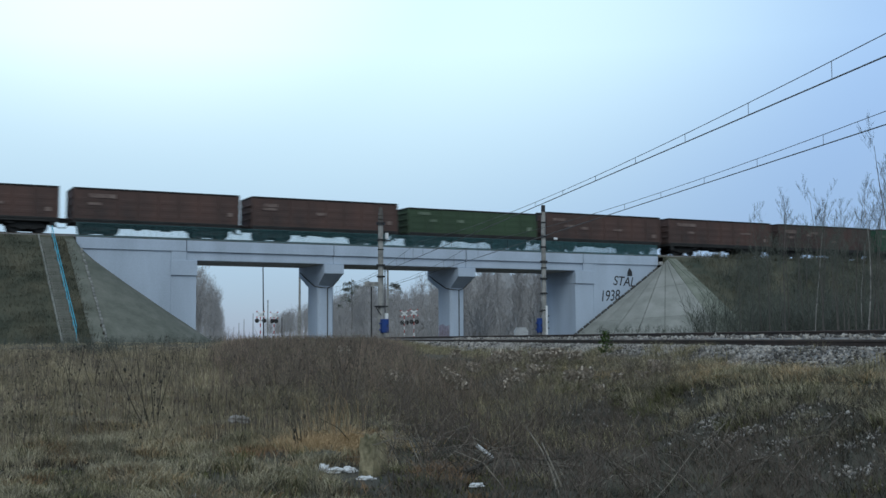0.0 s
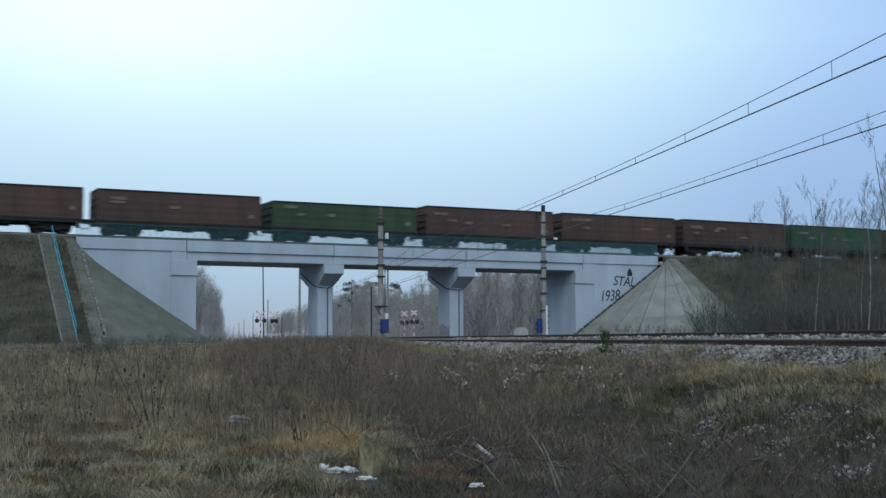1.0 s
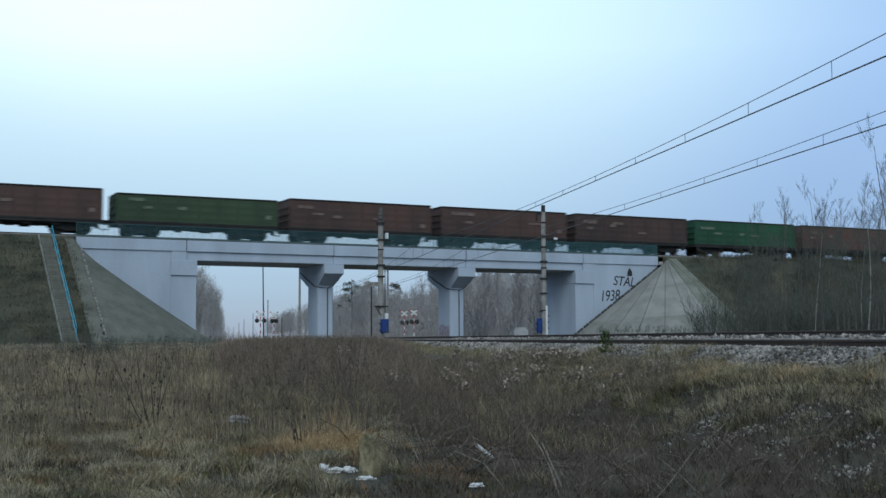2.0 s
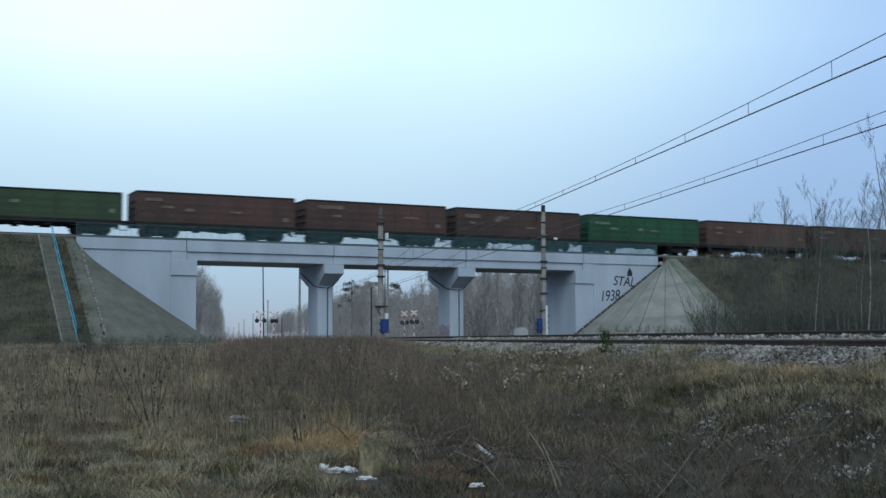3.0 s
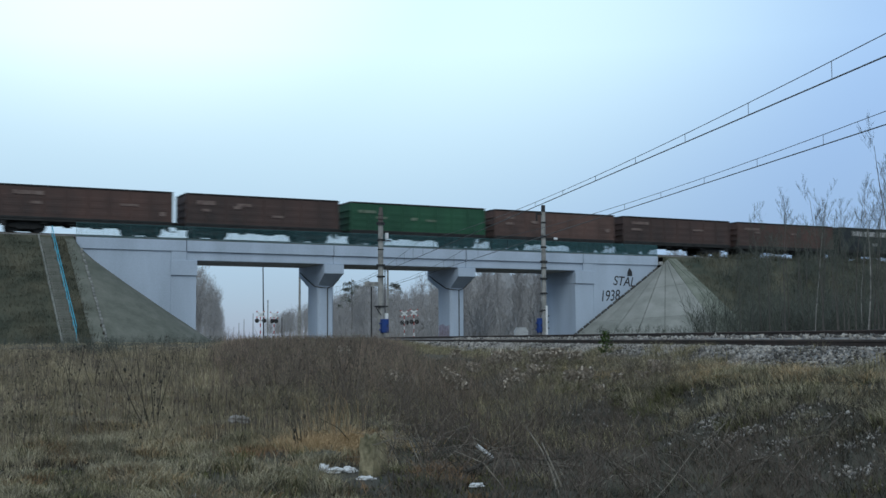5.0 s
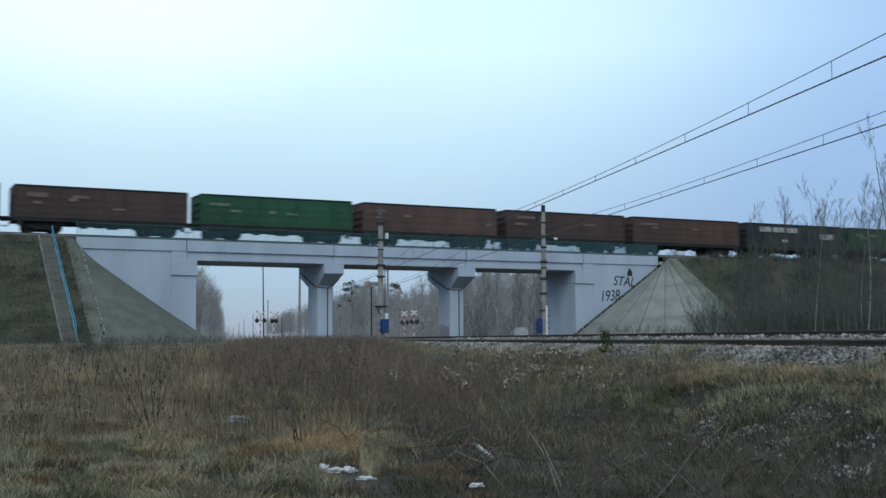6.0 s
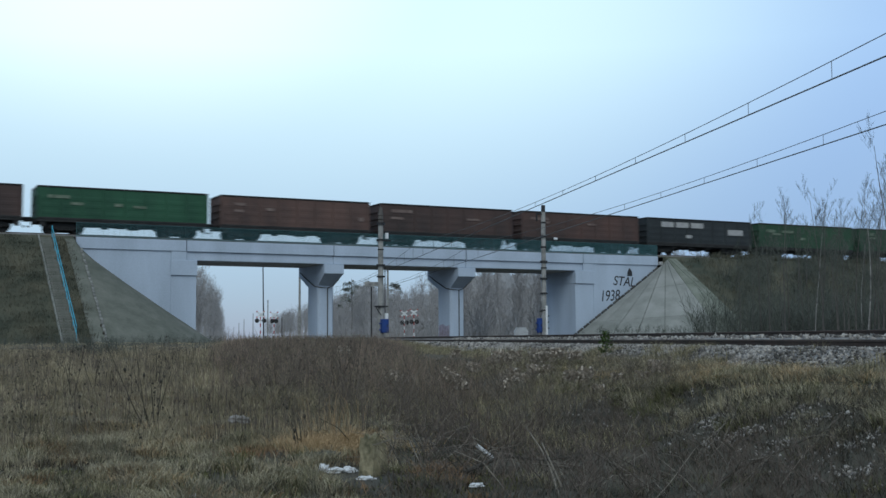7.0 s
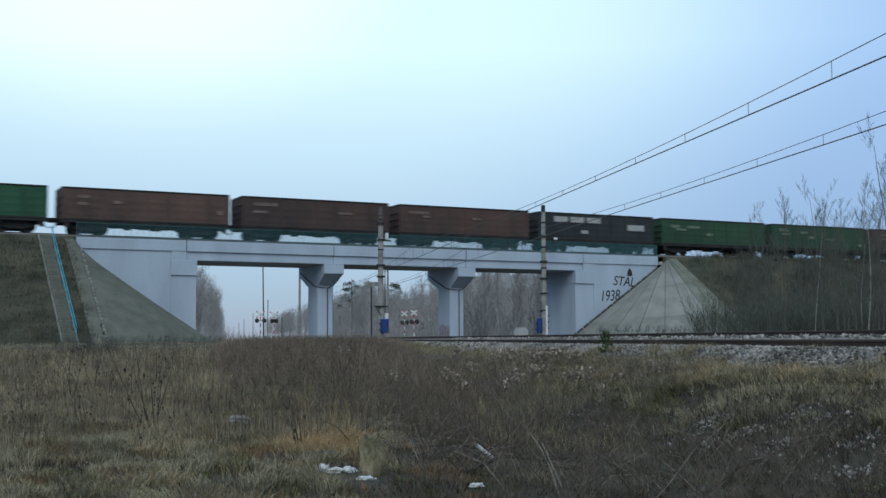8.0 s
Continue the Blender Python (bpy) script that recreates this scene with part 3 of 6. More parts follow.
def build_wagon(label, mat, top, marks, rng):
    """An open gondola; its origin lies under the coupling at its left end, on the rails."""
    wg = thing("gondola_wagon", label, "freight wagon", "wagons of the goods train")
    x0, x1 = GAP / 2, PITCH - GAP / 2
    W = HALF_W - 0.06
    lo = 1.02
    for y in (-1, 1):
        b = Build()
        b.box(x0 + 0.03, x1 - 0.03, min(y * W, y * (W - 0.05)), max(y * W, y * (W - 0.05)), lo, top - 0.12)
        part("side_wall", b, mat, wg)
        n = 8
        for i in range(n):
            # pressed panel between two posts, with three flutes
            a, c = x0 + 0.2 + (x1 - x0 - 0.4) * i / n + 0.12, x0 + 0.2 + (x1 - x0 - 0.4) * (i + 1) / n - 0.12
            prof = [(0, lo + 0.05)]
            for z in (lo + 0.5, lo + 1.05, lo + 1.6):
                prof += [(0.004, z - 0.16), (0.016, z - 0.1), (0.016, z + 0.1), (0.004, z + 0.16)]
            prof += [(0, lo + 1.85)]
            part("pressed_panel", Build().prism(prof, lambda u, v, e: (c if e else a, y * (W + u), v)), mat, wg)
        for i in range(n + 1):
            x = x0 + 0.1 + (x1 - x0 - 0.2) * i / n
            w = 0.1 if i in (0, n) else 0.075
            part("side_post", Build().box(x - w, x + w, min(y * W, y * HALF_W), max(y * W, y * HALF_W), lo - 0.02, top - 0.12, 0.02), mat, wg)
        # rim in the same dark colour as the running gear
        part("top_rim", Build().box(x0, x1, min(y * (W - 0.06), y * HALF_W), max(y * (W - 0.06), y * HALF_W), top - 0.12, top, 0.02), UNDER, wg, "dark top rim")
        part("bottom_sill", Build().box(x0, x1, min(y * (W - 0.1), y * (HALF_W - 0.02)), max(y * (W - 0.1), y * (HALF_W - 0.02)), lo - 0.2, lo - 0.021, 0.02), UNDER, wg)
        # band added to make the side darker along its foot
        part("hatch_hinge_rail", Build().box(x0 + 0.05, x1 - 0.05, min(y * (W + 0.018), y * (HALF_W + 0.012)), max(y * (W + 0.018), y * (HALF_W + 0.012)), lo - 0.02, lo + 0.13, 0.015), UNDER, wg, "dark band along the foot of the side")
        gear = Build()
        for i in range(7):
            x = x0 + 3.4 + (x1 - x0 - 6.8) * i / 6
            gear.box(x - 0.28, x + 0.28, min(y * 1.1, y * 1.35), max(y * 1.1, y * 1.35), 0.62 + 0.1 * (i % 2), 0.83, 0.02)
        gear.tube([(x0 + 2.6, y * 1.2, 0.76), (x1 - 2.6, y * 1.2, 0.76)], 0.035, 6)
        part("hatch_gear", gear, UNDER, wg)
    for x, s in ((x0, 1), (x1, -1)):
        part("end_wall", Build().box(min(x + s * 0.07, x + s * 0.12), max(x + s * 0.07, x + s * 0.12), -W, W, lo, top - 0.1), mat, wg)
        for z in (lo + 0.15, lo + 0.7, lo + 1.25, lo + 1.8):
            if z < top - 0.3:
                part("end_rib", Build().box(min(x, x + s * 0.07), max(x, x + s * 0.07), -W, W, z - 0.07, z + 0.07, 0.02), mat, wg)
        part("end_rim", Build().box(min(x, x + s * 0.14), max(x, x + s * 0.14), -W + 0.06, W - 0.06, top - 0.1, top - 0.003, 0.02), UNDER, wg)
        part("end_sill", Build().box(min(x + s * 0.02, x + s * 0.3), max(x + s * 0.02, x + s * 0.3), -1.45, 1.45, 0.85, lo + 0.02, 0.02), UNDER, wg)
        # automatic coupler and its hoses
        e = x - s * GAP / 2
        cp = Build().box(min(x + s * 0.25, e - s * 0.02), max(x + s * 0.25, e - s * 0.02), -0.09, 0.09, 0.97, 1.15, 0.03)
        cp.box(min(e - s * 0.05, e + s * 0.32), max(e - s * 0.05, e + s * 0.32), -0.2, 0.2, 0.88, 1.24, 0.06)
        part("coupler", cp, UNDER, wg)
        part("brake_hose", Build().tube([(x, 0.5, 0.9), (x - s * 0.15, 0.48, 0.62), (x - s * 0.35, 0.45, 0.5), (e, 0.43, 0.62)], 0.035, 6), UNDER, wg)
        part("foot_step", Build().box(min(x + s * 0.25, x + s * 0.6), max(x + s * 0.25, x + s * 0.6), -1.5, -1.42, 0.42, 0.82), UNDER, wg)
    part("floor", Build().box(x0 + 0.13, x1 - 0.13, -W + 0.06, W - 0.06, 1.1, 1.18), UNDER, wg)
    part("centre_sill", Build().box(x0 + 0.2, x1 - 0.2, -0.22, 0.22, 0.72, 1.09, 0.02), UNDER, wg)
    for i in range(6):
        x = x0 + 1.2 + (x1 - x0 - 2.4) * i / 5
        part("cross_bearer", Build().box(x - 0.08, x + 0.08, -1.4, 1.4, 0.86, 1.08), UNDER, wg)
    part("brake_cylinder", Build().tube([(PITCH / 2 - 0.5, -0.6, 0.68), (PITCH / 2 + 0.2, -0.6, 0.68)], 0.17, 10), UNDER, wg)
    part("air_tank", Build().tube([(PITCH / 2 + 0.7, 0.55, 0.7), (PITCH / 2 + 1.5, 0.55, 0.7)], 0.15, 10), UNDER, wg)
    for u, v, w, h in marks:
        part("painted_marking", Build().box(u, u + w, -HALF_W - 0.004, -W - 0.012, v, v + h), PATCH_WHITE if mat is BLACK else GREEN_MARK if mat in (GREEN, OLIVE, DARK_GREEN) else WHITE_MARK, wg, "faded white painted marking")
    for x in (PITCH / 2 - 4.325, PITCH / 2 + 4.325):
        build_bogie(wg, x)
    return wg


WAGONS = []


def build_train():
    rng = random.Random(4)
    paints = {-2: BROWN, -1: BROWN, 0: BROWN, 1: OLIVE, 2: BROWN, 3: BROWN, 4: BROWN_DARK, 5: GREEN, 6: BROWN_DULL, 7: BROWN_DARK, 8: BROWN, 9: BLACK, 10: DARK_GREEN, 11: DARK_GREEN, 12: BROWN, 13: BROWN}
    words = {BROWN: "oxide-brown steel gondola wagon with faded white markings", BROWN_DARK: "dark brown grimy steel gondola wagon", BROWN_DULL: "faded pinkish-brown steel gondola wagon with worn panels",
             GREEN: "bright green steel gondola wagon with faded white markings", DARK_GREEN: "dark green grimy steel gondola wagon", OLIVE: "dull olive-green steel gondola wagon", BLACK: "black steel gondola wagon with large white patches"}
    for k in range(-2, 14):
        m = paints[k]
        top = 3.27 if k == 1 else 3.52
        if k == 9:
            marks = [(2.2, 2.65, 1.5, 0.5), (4.0, 2.65, 1.5, 0.5), (5.8, 2.65, 1.5, 0.5), (5.2, 1.65, 0.7, 0.3), (10.4, 2.1, 1.9, 0.55)]
        else:
            marks = [(1.2 + rng.uniform(0, 0.5), 2.6 + rng.uniform(0, 0.2), rng.uniform(0.9, 2.3), rng.uniform(0.2, 0.34)), (1.3 + rng.uniform(0, 1.6), 2.1 + rng.uniform(0, 0.35), rng.uniform(0.6, 1.3), 0.2)]
            if rng.random() < 0.5:
                marks.append((rng.uniform(3.6, 5.0), 2.62, rng.uniform(0.9, 1.6), 0.24))
            if rng.random() < 0.7:
                marks.append((rng.uniform(4.2, 6.2), rng.uniform(1.9, 2.4), rng.uniform(0.5, 0.9), 0.24))
            if rng.random() < 0.75:
                marks.append((rng.uniform(7.5, 9.5), rng.uniform(1.8, 2.5), rng.uniform(0.8, 1.5), 0.18))
            if rng.random() < 0.6:
                marks.append((12.4, rng.uniform(1.5, 1.9), 0.45, 0.32))
        wg = build_wagon(words[m], m, top, marks, rng)
        WAGONS.append((wg, k))


# ---- masts and wires of the electrified line ----
def build_mast(x, y, z0, z1, r0, r1, bands, label):
    ms = thing("catenary_mast", label, "catenary mast", "masts of the electrified line", at=pose(x, y, 0))
    part("pole", Build().tube([(0, 0, z0 - 0.3), (0, 0, z0 + (z1 - z0) * 0.5), (0, 0, z1)], [r0, (r0 + r1) / 2, r1], 14), MAST, ms)
    part("cap", Build().tube([(0, 0, z1), (0, 0, z1 + 0.45)], r1 * 0.95, 12), IRON, ms, "dark cap")
    for z, h, w in bands:
        part("clamp_band", Build().tube([(0, 0, z - h / 2), (0, 0, z + h / 2)], w, 14), IRON, ms)
    return ms


def mast_fittings(ms, parts):
    for name, b, mat in parts:
        part(name, b, mat, ms)


def wire_pts(q, z_of, s0, s1, n):
    return [(*along(q, s0 + (s1 - s0) * i / n), z_of(s0 + (s1 - s0) * i / n)) for i in range(n + 1)]


def build_wires(q, first, step, high):
    cw = thing("overhead_wires", "pair of dark overhead contact and carrier wires with droppers", "overhead wires", "wires over the tracks")

    def contact(s):
        return high

    def carrier(s):
        a, b = (5, 80) if s < 80 else (80, 150)
        t = (s - a) / (b - a)
        return 7.42 + 0.9 * (2 * t - 1) ** 2
    part("contact_wire", Build().tube(wire_pts(q, contact, -30, 300, 20), 0.018, 5), WIRE, cw)
    part("carrier_wire", Build().tube(wire_pts(q, carrier, 5, 300, 90), 0.011, 5), WIRE, cw)
    for i in range(34):
        s = first + step * i
        x, y = along(q, s)
        part("dropper", Build().tube([(x, y, contact(s)), (x, y, carrier(s))], 0.01, 4), WIRE, cw)
    return cw


build_bridge()
build_railing()
build_embankment("embankment_west", 1, APEX_L, -160, TURF, "steep railway embankment with dark winter turf")
build_embankment("embankment_east", -1, APEX_R, 270, TURF, "steep railway embankment with dark scrubby turf")
build_upper_track()
for q, z in TRACKS:
    build_line_track(q, z)
build_train()
m1 = build_mast(31.6, 71.4, 1.2, 9.25, 0.22, 0.17, [(9.3, 0.16, 0.29), (8.2, 0.1, 0.23), (7.55, 0.07, 0.21), (6.5, 0.12, 0.3), (5.75, 0.1, 0.28), (3.75, 0.12, 0.3)], "tall grey concrete mast with dark clamp bands and blue box")
mast_fittings(m1, [("post_insulator", Build().tube([(0, 0, 9.3), (0, 0, 9.55), (0, 0, 9.6), (0, 0, 9.8), (0, 0, 9.85), (0, 0, 10.1), (0, 0, 10.4)], [0.2, 0.16, 0.2, 0.15, 0.18, 0.14, 0.1], 12), BARK),
                   ("cable_box", Build().box(0.34, 0.54, -0.1, 0.1, 8.28, 8.68, 0.03), WHITE),
                   ("cross_arm", Build().box(-0.3, 0.75, -0.06, 0.06, 8.12, 8.2), IRON),
                   ("cross_arm", Build().box(-0.55, 0.4, -0.3, -0.24, 3.72, 3.8), IRON),
                   ("arm_strut", Build().tube([(-0.5, -0.27, 3.74), (-0.1, -0.24, 3.2)], 0.03, 6), IRON),
                   ("counterweight_rod", Build().tube([(0.36, 0.1, 2.2), (0.36, 0.1, 6.4)], 0.03, 6), IRON),
                   ("meter_box", Build().box(0.28, 0.5, -0.15, 0.1, 2.9, 3.3, 0.02), WHITE)])
m2 = build_mast(40.2, 64.7, 1.2, 9.8, 0.17, 0.14, [(9.1, 0.1, 0.17), (8.2, 0.12, 0.2), (7.5, 0.1, 0.19), (6.55, 0.14, 0.24), (6.15, 0.08, 0.2), (5.45, 0.12, 0.25), (4.5, 0.1, 0.25), (3.4, 0.1, 0.2)], "slender grey mast with dark clamp bands")
mast_fittings(m2, [("cable_conduit", Build().tube([(0.06, -0.2, 1.3), (0.06, -0.2, 3.7)], 0.07, 8), WHITE),
                   ("step_bracket", Build().box(0.1, 0.34, -0.05, 0.05, 2.2, 2.28), IRON),
                   ("step_bracket", Build().box(0.1, 0.34, -0.05, 0.05, 2.6, 2.68), IRON),
                   ("step_bracket", Build().box(0.1, 0.34, -0.05, 0.05, 3.0, 3.08), IRON),
                   ("step_bracket", Build().box(-0.32, -0.1, -0.05, 0.05, 3.3, 3.38), IRON),
                   ("lamp_bracket", Build().tube([(0.1, -0.05, 8.25), (0.42, -0.22, 8.2), (0.7, -0.35, 8.08)], 0.025, 6), IRON),
                   ("small_lamp", Build().box(0.58, 0.84, -0.42, -0.28, 7.98, 8.12, 0.03), WHITE),
                   ("top_bracket", Build().box(-0.55, -0.1, -0.04, 0.04, 9.62, 9.74, 0.01), IRON),
                   ("top_bracket", Build().box(-0.55, -0.45, -0.04, 0.04, 9.2, 9.615, 0.01), IRON),
                   ("base_plate", Build().box(-0.3, 0.3, -0.3, 0.3, 1.2, 1.5, 0.03), RAW_CONCRETE)])
build_wires(TRACKS[0][0], 6.6, 4.2, 7.25)
build_wires(TRACKS[1][0], 5.2, 4.35, 7.2)



# ---- slope paving, steps and gutter on the banks ----
def bank_point(s, apex, X, ph, r, lift):
    c, sn = math.cos(radians(ph)), math.sin(radians(ph))
    return (X + s * r * sn, CREST_Y - r * c - lift * 0.55 * c, emb_h(r) - CONE_DROP[s] * ph / 90 + lift)


def build_west_paving():
    """Smooth grey erosion mat on the cone by the bridge."""
    st = [(13.95, 0.0), (14.2, 0.0), (APEX_L, 0.0)] + [(APEX_L, 5.0 * i) for i in range(1, 18)]
    rs = [0.5 + 0.5 * i for i in range(24)]
    vs = []
    for X, ph in st:
        for r in rs:
            x, y, z = bank_point(1, APEX_L, X, ph, r, 0.09)
            vs.append((x, y, z + 0.035 * noise.noise(Vector((x * 0.8, y * 0.8, 2)))))
    m = len(rs)
    b = Build().add(vs, [(i * m + j, (i + 1) * m + j, (i + 1) * m + j + 1, i * m + j + 1) for i in range(len(st) - 1) for j in range(m - 1)])
    ob = part("slope_paving_west", b, SLOPE_GREY, smooth=True)
    return tagged(ob, "smooth grey-green erosion matting on the bank cone", "slope paving", kind="structure")


def build_east_paving():
    pv = thing("slope_paving_east", "fan of pale concrete slabs on the bank cone", "slope paving", kind="structure")
    rings = (0.5, 4.2, 8.4, 11.3)
    n = 7
    for i in range(n):
        p0, p1 = 90 * i / n, 90 * (i + 1) / n
        for a, c in zip(rings, rings[1:]):
            b = Build()
            vs = []
            for lift in (0.02, 0.13):
                for k in range(5):
                    ph = p0 + (p1 - p0) * k / 4
                    for r in (a + 0.012, c - 0.012):
                        g = math.degrees(0.02 / max(r, 0.5))
                        vs.append(bank_point(-1, APEX_R, APEX_R, min(max(ph, p0 + g), p1 - g), r, lift))
            fs = []
            for k in range(4):
                fs += [(2 * k, 2 * k + 1, 2 * k + 3, 2 * k + 2), (10 + 2 * k, 12 + 2 * k, 13 + 2 * k, 11 + 2 * k), (2 * k, 2 * k + 2, 12 + 2 * k, 10 + 2 * k), (2 * k + 1, 11 + 2 * k, 13 + 2 * k, 2 * k + 3)]
            fs += [(0, 10, 11, 1), (8, 9, 19, 18)]
            part("slab", b.add(vs, fs), SLAB if i > 0 else SLAB_MOSSY, pv)
    for j in range(2):
        X = APEX_R + 0.03 + 0.42 * j
        r = 0.5
        while r < 9.5 - j * 1.3:
            b = Build().prism([(0.02, 0), (0.40, 0), (0.40, 1), (0.02, 1)], lambda u, v, e, r=r: bank_point(-1, APEX_R, X + u, 0, r + 0.02 + 1.7 * v, 0.12 if e else 0.02))
            part("slab", b, SLAB_MOSSY, pv)
            r += 1.74
    return pv


def build_steps():
    st = thing("bank_steps", "narrow concrete maintenance steps down the embankment", "steps", kind="structure")
    n = 44
    step = Build().box(-0.4, 0.4, -0.17, 0.13, -0.16, 0, 0.015).mesh("step", STEP_CONCRETE)
    for i in range(n):
        r = 0.5 + 11.2 * i / (n - 1)
        part("step", step, STEP_CONCRETE, st, at=pose(12.6, CREST_Y - r, emb_h(r) + 0.12))
    for x in (12.12, 13.08):
        def place(u, v, e, x=x):
            r = 12.0 if e else 0.2
            return (x + u, CREST_Y - r, emb_h(r) + v)
        part("stringer", Build().prism([(-0.06, -0.1), (0.06, -0.1), (0.06, 0.2), (-0.06, 0.2)], place), STEP_CONCRETE, st)
    return st


def build_handrail():
    hr = thing("handrail", "bright teal tubular handrail beside the bank steps", "handrail")
    x = 13.0
    top = [(x, CREST_Y - r, emb_h(r) + 1.06) for r in (0.6, 4, 8, 11.7)]
    part("top_tube", Build().tube(top, 0.027, 8), TEAL_BRIGHT, hr)
    part("middle_tube", Build().tube([(a, b, c - 0.5) for a, b, c in top], 0.024, 8), TEAL_BRIGHT, hr)
    for i in range(9):
        r = 0.65 + 11.0 * i / 8
        part("post", Build().tube([(x, CREST_Y - r, emb_h(r) + 0.1), (x, CREST_Y - r, emb_h(r) + 1.06)], 0.02, 8), TEAL_BRIGHT, hr)
    return hr


def build_gutter():
    gt = thing("drain_gutter", "line of pale concrete gutter tiles down the bank", "drain gutter", kind="structure")
    out = [(-0.075, 0.0), (0.075, 0.0), (0.075, 0.08), (0.05, 0.08), (0.025, 0.035), (-0.025, 0.035), (-0.05, 0.08), (-0.075, 0.08)]
    tile = Build().prism(out, lambda u, v, e: (u, -0.17 if e else 0.17, v + (0.114 if not e else -0.114))).mesh("gutter_tile", GUTTER)
    rr = random.Random(2)
    for i in range(30):
        r = 1.6 + 0.36 * i
        x, y, z = bank_point(1, APEX_L, APEX_L, math.degrees(math.asin(0.32 / r)), r, 0.1)
        part("gutter_tile", tile, GUTTER, gt, at=pose(x + rr.uniform(-0.03, 0.03), y, z, 0, rr.uniform(-6, 6), rr.uniform(-5, 5)))
    return gt


# ---- writing sprayed on the wall ----
def spray(text, x, z, size, turn, squeeze=1.0):
    cu = bpy.data.curves.new("graffiti", "FONT")
    cu.body, cu.size, cu.extrude, cu.offset, cu.space_character, cu.shear = text, size, 0.001, 0.008, 0.96, 0.22
    cu.materials.append(PAINT_BLACK)
    ob = new("graffiti", cu)
    ob.matrix_basis = Matrix.Translation((x, FY + 0.116, z)) @ pose(0, 0, 0, 90, turn, 0) @ Matrix.Diagonal((squeeze, 1, 1, 1))
    return tagged(ob, "black sprayed graffiti letters on the grey wing wall", "graffiti")


def build_graffiti():
    spray("STAL", 63.1, 6.5, 1.25, 3, 0.92)
    spray("1938", 61.65, 4.95, 1.4, -4, 0.82)
    b = Build()
    b.add([(64.75, FY + 0.114, 7.35), (65.35, FY + 0.114, 7.35), (65.3, FY + 0.114, 7.75), (65.08, FY + 0.114, 8.1), (64.95, FY + 0.114, 8.05), (64.78, FY + 0.114, 7.7)], [(0, 1, 2, 3, 4, 5)])
    tagged(part("graffiti", b, PAINT_BLACK), "black sprayed emblem blot on the grey wing wall", "graffiti")
    # scribble that cannot be read, on the pier
    west = JOINTS[2] - 0.76
    b = Build().add([(west - 0.003, 91.25, 1.3), (west - 0.003, 93.3, 1.3), (west - 0.003, 93.3, 2.75), (west - 0.003, 92.6, 2.9), (west - 0.003, 91.9, 2.7), (west - 0.003, 91.25, 2.8)], [(0, 1, 2, 3, 4, 5)])
    tagged(part("graffiti", b, TAG_GROUND), "faded lilac sprayed ground on the pier", "graffiti")
    b = Build()
    rr = random.Random(9)
    for i in range(11):
        y, z = 91.32 + 0.18 * i, 1.5 + rr.uniform(0, 0.35)
        h, w = rr.uniform(0.5, 1.0), rr.uniform(0.05, 0.1)
        b.box(west - 0.008, west - 0.005, y, y + w, z, z + h)
        if i % 3:
            b.box(west - 0.012, west - 0.009, y - 0.12, y + 0.1, z + h * 0.6, z + h * 0.6 + 0.07)
    tagged(part("graffiti", b, SCRIBBLE), "faded reddish-grey sprayed bars on the pier", "graffiti")


# ---- bare trees ----
def grow(rr, p, d, length, r, depth, out, kids, wander=0.18, lift=0.12):
    """Adds the pieces of a bare branch and its twigs to out: start, end, both radii."""
    n = 5 if depth >= 2 else 3
    for i in range(n):
        e = p + d * (length / n)
        r1 = r * (0.8 if depth >= 2 else 0.68)
        out.append((p, e, r, r1))
        if depth > 0 and i >= (1 if depth >= 2 else 0):
            for _ in range(kids):
                a = rr.uniform(0, 2 * math.pi)
                sidew = Vector((math.cos(a), math.sin(a), 0))
                nd = (d * rr.uniform(0.55, 1.0) + sidew * rr.uniform(0.45, 0.9) + Vector((0, 0, lift))).normalized()
                grow(rr, p.lerp(e, rr.random()), nd, length * rr.uniform(0.28, 0.5) * (1.15 - 0.12 * i), max(r1 * 0.5, 0.004), depth - 1, out, kids, wander * 1.3, lift)
        p, r = e, r1
        d = (d + Vector((rr.uniform(-1, 1), rr.uniform(-1, 1), rr.uniform(-0.3, 0.5))) * wander).normalized()
    return out


def seg_arrays(segs):
    a = np.array([s[0] for s in segs], float)
    b = np.array([s[1] for s in segs], float)
    return a, b, np.array([s[2] for s in segs]), np.array([s[3] for s in segs])


